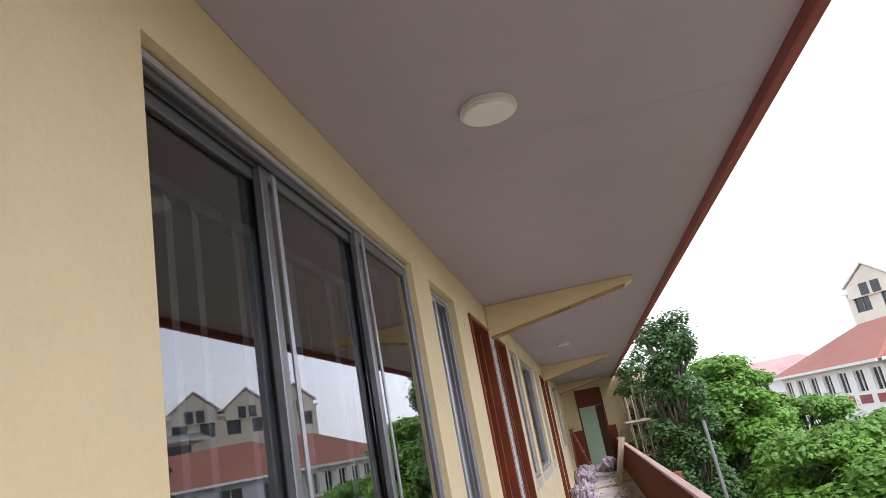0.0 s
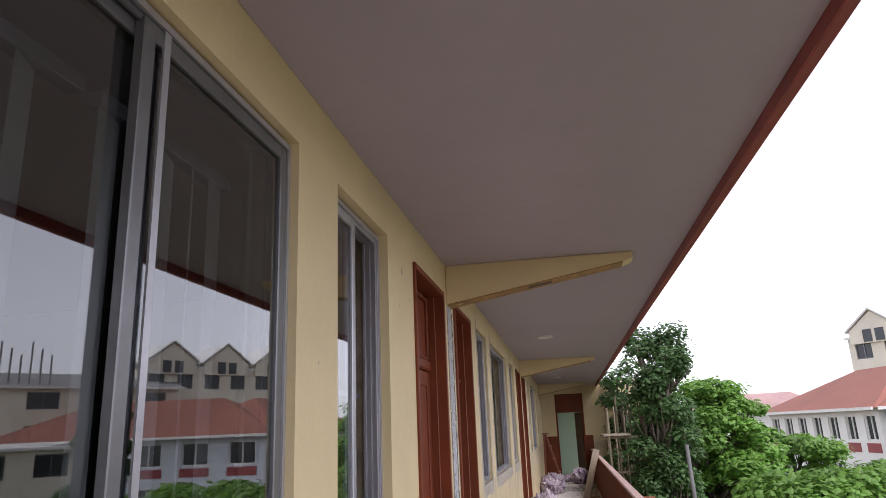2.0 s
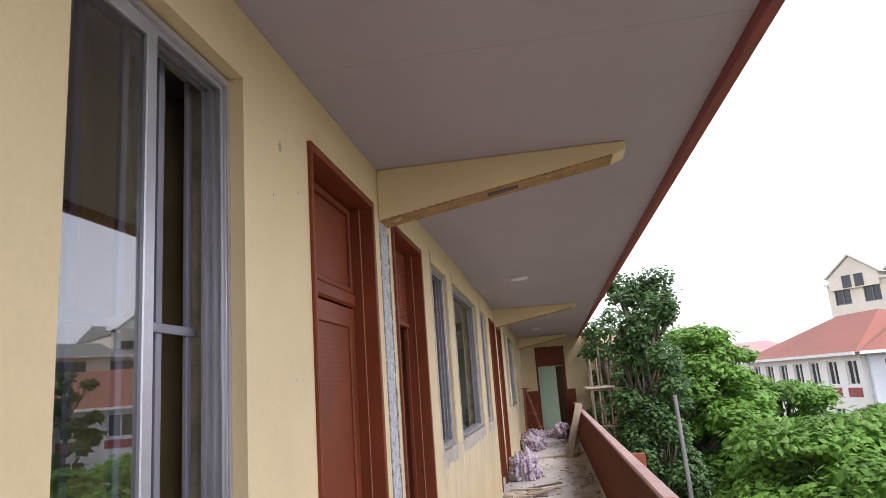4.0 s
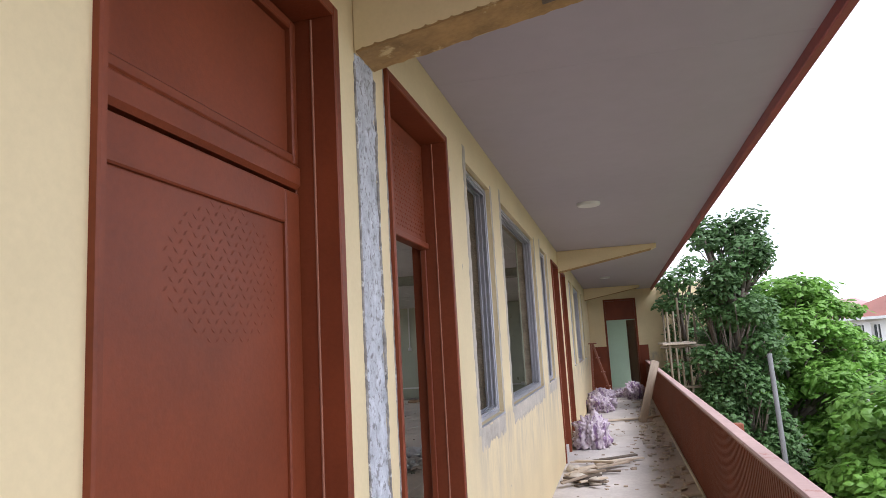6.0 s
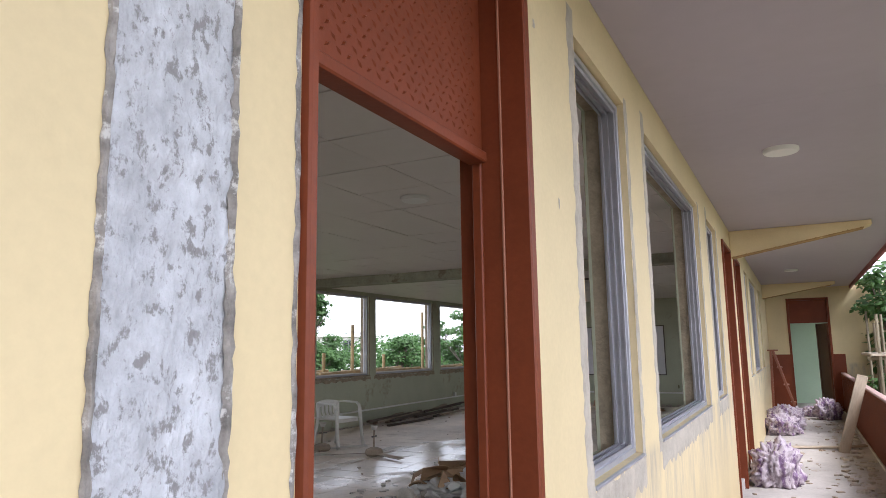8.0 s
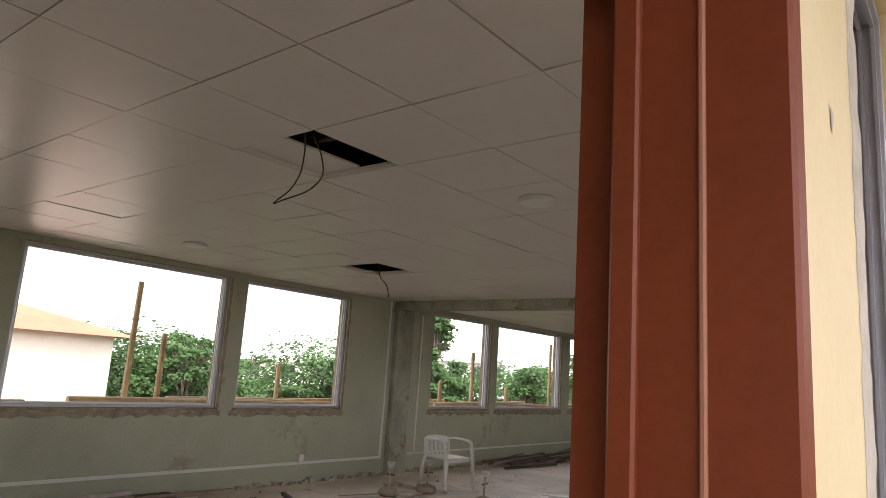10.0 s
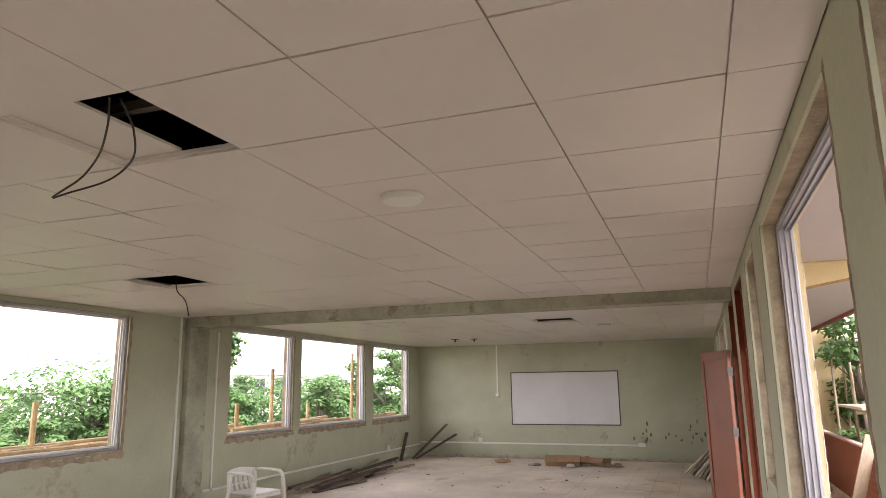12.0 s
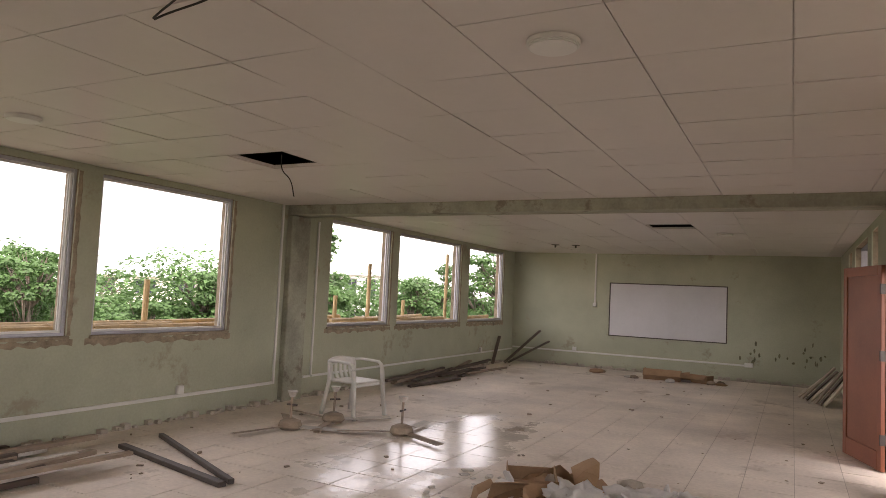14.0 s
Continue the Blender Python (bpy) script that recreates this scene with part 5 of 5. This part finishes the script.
# ---------------------------------------------------------------- trees
def leaf_cloud(blobs, n, size, seed, flat=0.35, droop=0.25):
    """Many folded leaves spread through the outer part of a set of ellipsoids (x, y, z, rx, ry, rz)."""
    g = np.random.default_rng(seed)
    b = np.array(blobs, float)
    vol = (b[:, 3] * b[:, 4] + b[:, 3] * b[:, 5] + b[:, 4] * b[:, 5])
    k = g.choice(len(b), n, p=vol / vol.sum())
    d = g.normal(size=(n, 3))
    d /= np.linalg.norm(d, axis=1, keepdims=True)
    rad = g.uniform(0.45, 1.08, (n, 1)) ** 0.6 * np.where(g.random((n, 1)) < 0.25, g.uniform(1.0, 1.45, (n, 1)), 1.0)
    c = b[k, :3] + d * rad * b[k, 3:]
    up = d * 0.6 + g.normal(size=(n, 3)) * flat + (0, 0, 0.9)
    up /= np.linalg.norm(up, axis=1, keepdims=True)
    a = np.cross(up, g.normal(size=(n, 3)))
    a /= np.linalg.norm(a, axis=1, keepdims=True)
    s = np.cross(up, a)
    ln = size * g.uniform(0.6, 1.3, (n, 1))
    w = ln * 0.33
    v = np.stack([c - a * ln * 0.5, c + s * w - up * w * droop, c + a * ln * 0.5 - up * ln * droop * 0.6, c - s * w - up * w * droop, c + a * ln * 0.05], 1).reshape(-1, 3)
    i = np.arange(n)[:, None] * 5
    f = np.concatenate([i + (0, 1, 4), i + (1, 2, 4), i + (2, 3, 4), i + (3, 0, 4)])
    me = bpy.data.meshes.new("crown")
    me.from_pydata(v.tolist(), [], f.tolist())
    return me


POLE = (3.41, 10.1)


def tree(x, y, base, blobs, n, size, mat, seed, label, trunk=0.16, group="", flat=0.35):
    blobs = [b for b in blobs if math.hypot(b[0] - POLE[0], b[1] - POLE[1]) > 0.75]
    e = thing("tree", x, y, base, label, "tree", group)
    rel = [(bx - x, by - y, bz - base, rx, ry, rz) for bx, by, bz, rx, ry, rz in blobs]
    me = leaf_cloud(rel, n, size, seed, flat)
    me.materials.append(mat)
    c = new("crown", me)
    c.parent = e
    r = random.Random(seed)
    top = max(b[2] for b in rel)
    bm = bmesh.new()
    pts = [Vector((0, 0, 0))]
    for k in range(1, 6):
        pts.append(Vector((r.uniform(-0.15, 0.15), r.uniform(-0.15, 0.15), top * 0.8 * k / 5)))
    for k in range(5):
        rod(bm, pts[k], pts[k + 1], trunk * (1 - 0.15 * k), trunk * (1 - 0.15 * (k + 1)), 9)
    part("trunk", bm, BARK, e, smooth=True)
    bm = bmesh.new()
    for b in rel:
        s = pts[max(1, min(5, int(5 * (b[2] - 0.5) / max(0.1, top * 0.8))))]
        m = (s + Vector(b[:3])) / 2 + Vector((0, 0, -0.1))
        rod(bm, s, m, trunk * 0.42, trunk * 0.3, 6)
        rod(bm, m, b[:3], trunk * 0.3, trunk * 0.08, 6)
        for _ in range(3):
            q = Vector(b[:3]) + Vector((r.uniform(-1, 1) * b[3], r.uniform(-1, 1) * b[4], r.uniform(-0.5, 0.8) * b[5]))
            rod(bm, m, q, trunk * 0.14, trunk * 0.04, 5)
    part("branching", bm, BARK, e, smooth=True)
    return e


def blob_crown(cx, cy, z0, z1, r0, r1, n, seed, flat=0.4):
    """Irregular clumps: r0 at the foot of the crown, r1 at its head."""
    g = random.Random(seed)
    out = []
    for i in range(n):
        t = (i + g.random()) / n
        rr = r0 + (r1 - r0) * t
        a, d = g.uniform(0, 6.283), rr * math.sqrt(g.uniform(0.1, 1.0))
        s = g.uniform(0.55, 1.0) * (0.35 + 0.22 * rr)
        out.append((cx + d * math.cos(a), cy + d * math.sin(a), z0 + (z1 - z0) * t, s, s, s * flat * g.uniform(0.8, 1.3)))
    return out


GROUND = -6.2
# layered bright green trees beside the corridor
tree(6.9, 10.2, GROUND, blob_crown(6.9, 10.2, -3.6, 0.45, 3.4, 1.9, 110, 2, 0.36), 50000, 0.2, LEAF, 2, "broad bright green tree with layered large leaves", 0.18, "trees by the corridor")
tree(10.8, 12.6, GROUND, blob_crown(10.8, 12.6, -3.5, 0.3, 3.2, 1.6, 34, 12, 0.38), 15000, 0.22, LEAF, 13, "broad bright green tree with layered large leaves", 0.18, "trees by the corridor")
tree(4.7, 14.2, GROUND, blob_crown(4.7, 14.2, -3.6, 2.5, 2.4, 1.1, 90, 3, 0.5), 40000, 0.18, LEAF, 3, "taller bright green tree with a narrow top", 0.16, "trees by the corridor")
tree(7.6, 17.5, GROUND, blob_crown(7.6, 17.5, -3.6, 1.2, 2.6, 1.6, 24, 33, 0.42), 12000, 0.2, LEAF, 34, "bright green tree behind the others", 0.16, "trees by the corridor")
tree(3.0, 11.6, GROUND, blob_crown(3.1, 11.6, -4.5, 3.85, 0.85, 0.6, 110, 5, 0.65), 30000, 0.13, DARKLEAF, 5, "tall dark green tree with dense hanging foliage", 0.15, "trees by the corridor")
tree(2.6, 15.6, GROUND, blob_crown(2.75, 15.6, -4.5, 3.4, 1.1, 0.8, 30, 15, 0.6), 7000, 0.17, DARKLEAF, 16, "dark green tree behind the bamboo", 0.13, "trees by the corridor")
tree(3.6, 20.0, GROUND, blob_crown(3.6, 20.0, -4.5, 3.0, 2.0, 1.2, 28, 25, 0.7), 7000, 0.24, DARKLEAF, 26, "dark green tree beyond the corridor end", 0.13, "trees by the corridor")
tree(5.0, 7.4, GROUND, blob_crown(5.0, 7.4, -4.8, -0.9, 2.6, 1.5, 50, 7, 0.36), 26000, 0.19, LEAF, 8, "low bright green tree under the parapet", 0.12, "trees by the corridor")
# woods seen from the room windows
for i, (x, y, h, r, dark) in enumerate(((-21.5, 12.5, 2.4, 2.6, 1), (-24, 9.5, 1.9, 2.2, 1), (-26, 15, 2.5, 3.0, 1), (-19.5, 17.5, 1.9, 2.6, 0), (-17, 21, 2.2, 2.4, 0), (-15.2, 18.2, 3.8, 1.3, 1), (-22, 21, 2.3, 2.6, 0), (-13.8, 22.5, 2.0, 2.5, 0), (-12, 26, 3.4, 3.0, 0), (-15.5, 28, 2.9, 3.4, 1), (-10.5, 30, 3.3, 2.6, 1), (-30, 21, 2.0, 3.4, 1), (-28, 6, 2.2, 2.0, 1), (-18.5, 14.2, 0.9, 2.2, 0))):
    tree(x, y, GROUND, blob_crown(x, y, -3.8, h, r, r * 0.3, 60, 50 + i, 0.38), 15000, 0.17, DARKLEAF, 60 + i, "green tree in the wood behind the building", 0.15, "wood behind the building")
rngt = random.Random(77)
band = []
for i in range(190):
    a = radians(-80 + 58 * i / 189 + rngt.uniform(-1.5, 1.5))
    d = rngt.uniform(26, 34)
    s = rngt.uniform(1.0, 2.0)
    band.append((d * math.sin(a), d * math.cos(a), rngt.uniform(-4.5, 1.9), s * 1.2, s * 1.2, s * 0.6))
me = leaf_cloud(band, 150000, 0.19, 79)
me.materials.append(DARKLEAF)
tagged(new("wood_edge", me), "dense green edge of the wood behind the building", "trees", kind="stuff")
far = []
for i in range(70):
    a = radians(rngt.uniform(-100, 60))
    d = rngt.uniform(75, 120)
    far.append((d * math.sin(a), d * math.cos(a), rngt.uniform(-4, 0.3), rngt.uniform(4, 7), rngt.uniform(4, 7), rngt.uniform(2, 3.5)))
me = leaf_cloud(far, 26000, 1.1, 78)
me.materials.append(DARKLEAF)
tagged(new("far_woods", me), "hazy line of distant trees", "trees", kind="stuff")

# ---------------------------------------------------------------- buildings across the yard
def facade_house(name, p0, p1, depth, z0, z1, wall, roof, label, bays, rows, ridge, over=0.6, panel=None, gables=0, hip=True):
    """A house along p0-p1 (its visible side), with windows in bays x rows, and a roof."""
    p0, p1 = Vector(p0), Vector(p1)
    length = (p1 - p0).length
    ang = math.atan2(p1.y - p0.y, p1.x - p0.x)
    e = thing(name, p0.x, p0.y, z0, label, "building")
    e.matrix_basis = Matrix.Translation((p0.x, p0.y, z0)) @ Matrix.Rotation(ang, 4, "Z")
    h = z1 - z0
    st = h / rows
    bw = length / bays
    holes = []
    for i in range(bays):
        for j in range(rows):
            holes.append((i * bw + bw * 0.22, i * bw + bw * 0.78, j * st + st * 0.34, j * st + st * 0.86))
    w = grid_wall("wall", wall, across, [0, length], [0, h], (0.0, 0.25), holes)
    w.parent = e
    for r in ((0, length, depth - 0.2, depth, 0, h), (0, 0.2, 0.25, depth - 0.2, 0, h), (length - 0.2, length, 0.25, depth - 0.2, 0, h)):
        boxes("wall", [r], wall, e)
    for a, b, c, d in holes:
        win = boxes("window", [(a, b, 0.16, 0.2, c, d)], FARGLASS, e)
        boxes("window_frame", [(a, a + 0.07, 0.1, 0.16, c, d), (b - 0.07, b, 0.1, 0.16, c, d), (a + 0.07, b - 0.07, 0.1, 0.16, d - 0.07, d), (a + 0.07, b - 0.07, 0.1, 0.16, c, c + 0.07), ((a + b) / 2 - 0.04, (a + b) / 2 + 0.04, 0.1, 0.16, c + 0.07, d - 0.07)], WHITEWALL if panel else DARKALU, win)
        if panel:
            boxes("apron_panel", [(a - 0.1, b + 0.1, -0.03, -0.001, c - st * 0.24, c - st * 0.05)], panel, e)
    bm = bmesh.new()
    o = over
    c = [(-o, -o, h), (length + o, -o, h), (length + o, depth + o, h), (-o, depth + o, h)]
    in0 = depth / 2 if hip else -o
    r0, r1 = (in0, depth / 2, h + ridge), (length - in0, depth / 2, h + ridge)
    vs = [bm.verts.new(p) for p in c + [r0, r1]]
    for f in ((0, 1, 5, 4), (1, 2, 5), (2, 3, 4, 5), (3, 0, 4), (3, 2, 1, 0)):
        bm.faces.new([vs[k] for k in f])
    part("roof", bm, roof, e)
    boxes("gutter", [(-o, length + o, -o - 0.12, -o, h - 0.12, h + 0.05)], WHITEPAINT, e)
    for k in range(gables):
        cx = length * (k + 0.5) / gables
        gw = min(3.0, length / gables * 0.42)
        bm = bmesh.new()
        tri = [(cx - gw, -0.3, h - 0.6), (cx + gw, -0.3, h - 0.6), (cx + gw, -0.3, h + 0.5), (cx, -0.3, h + 0.5 + gw * 0.75), (cx - gw, -0.3, h + 0.5)]
        a = [bm.verts.new(p) for p in tri]
        b = [bm.verts.new((p[0], depth * 0.45, p[2])) for p in tri]
        bm.faces.new(a)
        bm.faces.new(b[::-1])
        for q in range(5):
            bm.faces.new([a[q], a[(q + 1) % 5], b[(q + 1) % 5], b[q]])
        bmesh.ops.recalc_face_normals(bm, faces=bm.faces)
        g = part("gable", bm, wall, e)
        bm = bmesh.new()
        for s in (-1, 1):
            q = [(cx, h + 0.62 + gw * 0.75), (cx + s * (gw + 0.25), h + 0.42), (cx + s * (gw + 0.25), h + 0.56), (cx, h + 0.78 + gw * 0.75)]
            fa = [bm.verts.new((x, -0.5, z)) for x, z in q]
            fb = [bm.verts.new((x, depth * 0.45, z)) for x, z in q]
            bm.faces.new(fa)
            bm.faces.new(fb[::-1])
            for t in range(4):
                bm.faces.new([fa[t], fa[(t + 1) % 4], fb[(t + 1) % 4], fb[t]])
        bmesh.ops.recalc_face_normals(bm, faces=bm.faces)
        part("gable_roof", bm, WHITEPAINT, g)
        boxes("gable_window", [(cx - 0.9, cx - 0.15, -0.34, -0.31, h - 0.5, h + 0.55), (cx + 0.15, cx + 0.9, -0.34, -0.31, h - 0.5, h + 0.55)], FARGLASS, g)
    return e


facade_house("school_building", (15.5, 49.0), (17.6, 35.6), 9, GROUND, 1.9, WHITEWALL, ROOFRED, "long white two-tone school building with a red roof", 7, 3, 2.6, panel=MAROON)
facade_house("school_wing", (17.9, 35.2), (36, 33.0), 9, GROUND, 1.9, SHADEDWALL, ROOFRED, "white school wing toned blue-grey as its shaded side, with a red hipped roof", 6, 3, 2.6, panel=MAROON)
facade_house("apartment_building", (25.5, 58.5), (34.5, 46.5), 10, GROUND, 8.0, CREAM, POLEGREY, "cream apartment building with pointed gables", 6, 5, 1.2, over=0.15, gables=3, hip=False)
facade_house("gabled_block", (31.5, 47.0), (41.5, 35.0), 10, GROUND, 6.0, CREAM, POLEGREY, "tall cream block with a shallow gabled end", 4, 5, 1.5, hip=False)
facade_house("low_block", (29.0, 33.0), (37.0, 22.0), 8, GROUND, 1.6, CREAM, WHITEPAINT, "low cream block with a pale flat roof", 4, 3, 0.3)
facade_house("distant_house", (12.5, 86.0), (31, 80.0), 9, GROUND, 2.2, WHITEWALL, FADEDROOF, "distant pale house with a faded pink roof", 5, 3, 2.4)
facade_house("cream_house", (-29.0, 9.6), (-29.0, -2.0), 8, GROUND, 2.1, CREAM, ROOFORANGE, "cream house with a low orange roof behind the trees", 2, 1, 1.4)
facade_house("white_house", (-41, 46.5), (-34, 51.5), 6, GROUND, 3.0, WHITEWALL, POLEGREY, "distant white house behind the wood", 5, 3, 0.6)
facade_house("pale_house", (-62, 42), (-50, 56), 9, GROUND, 2.0, CREAM, WHITEPAINT, "distant pale house with a light roof", 5, 3, 1.2)
tree(20, 22.5, GROUND, blob_crown(20, 22.5, -4, 3.4, 1.9, 0.9, 24, 90, 0.6), 5000, 0.32, DARKLEAF, 91, "dark tree in front of the low block", 0.15, "trees in the yard")
tree(14.5, 26.0, GROUND, blob_crown(14.5, 26, -4, -0.6, 2.6, 1.4, 24, 92, 0.5), 5000, 0.32, LEAF, 93, "green tree in the yard", 0.15, "trees in the yard")
antenna = thing("antenna_mast", 39.5, 39.0, 7.3, "cluster of thin antenna masts on the block's roof", "antenna")
for i in range(7):
    bm = bmesh.new()
    rod(bm, (i * 0.5 - 1.5, -i * 0.45 + 1.2, -1.2), (i * 0.5 - 1.5, -i * 0.45 + 1.2, 1.2 + 0.5 * (i % 3)), 0.07, seg=6)
    part("mast", bm, POLEGREY, antenna)
red = thing("red_roof_sheet", -21.5, 6.6, -1.2, "bright red metal sheet roof below the windows", "roof sheet")
bm = bmesh.new()
for k in range(10):
    box(bm, -1.6, 1.6, -2.0 + 0.4 * k, -1.62 + 0.4 * k, 0, 0.04, m=Matrix.Rotation(0.25, 4, "Y"))
part("sheets", bm, REDSHEET, red)
for sx in (-1.4, 1.4):
    for sy in (-1.8, 1.8):
        boxes("post", [(sx - 0.05, sx + 0.05, sy - 0.05, sy + 0.05, -5.0, -0.35 * (1 if sx > 0 else -1))], STEEL, red)
pole = thing("utility_pole", *POLE, GROUND, "grey weathered utility pole leaning slightly among the trees", "pole")
bm = bmesh.new()
rod(bm, (0.14, 0, 0), (-0.05, 0, 7.3), 0.055, 0.042, 12)
part("shaft", bm, OLDPOLE, pole, smooth=True)

# ---------------------------------------------------------------- floor tiles of the room, last
SIZE = 0.4
tile_me = []
for k in range(4):
    bm = bmesh.new()
    box(bm, -SIZE / 2 + 0.003, SIZE / 2 - 0.003, -SIZE / 2 + 0.003, SIZE / 2 - 0.003, -0.012, 0.0, bev=0.002)
    me = bpy.data.meshes.new("floor_tile")
    bm.to_mesh(me)
    bm.free()
    me.materials.append(FLOORTILE)
    tile_me.append(me)
floor_room = bpy.data.objects["floor_room"]
rng = random.Random(55)
rest = bmesh.new()
x = -WALL - SIZE / 2
while x > FAR_X - 0.1:
    y = Y_NEAR + SIZE / 2
    while y < Y_BACK:
        m = Matrix.Translation((x, y, ROOM_F + rng.uniform(-0.0015, 0.0005))) @ Euler((rng.gauss(0, 0.003), rng.gauss(0, 0.003), rng.choice((0, 1.5708)))).to_matrix().to_4x4()
        if -6.3 < x < -1.2 and 4.0 < y < 9.4:
            t = new("floor_tile", tile_me[rng.randrange(4)])
            t.parent = floor_room
            t.matrix_basis = m
        else:
            box(rest, -SIZE / 2 + 0.003, SIZE / 2 - 0.003, -SIZE / 2 + 0.003, SIZE / 2 - 0.003, -0.012, 0.0, m=m)
        y += SIZE
    x -= SIZE
rest_ob = mesh_ob("floor_tiles", rest, FLOORTILE)
rest_ob.parent = floor_room
tagged(rest_ob, kind="stuff")
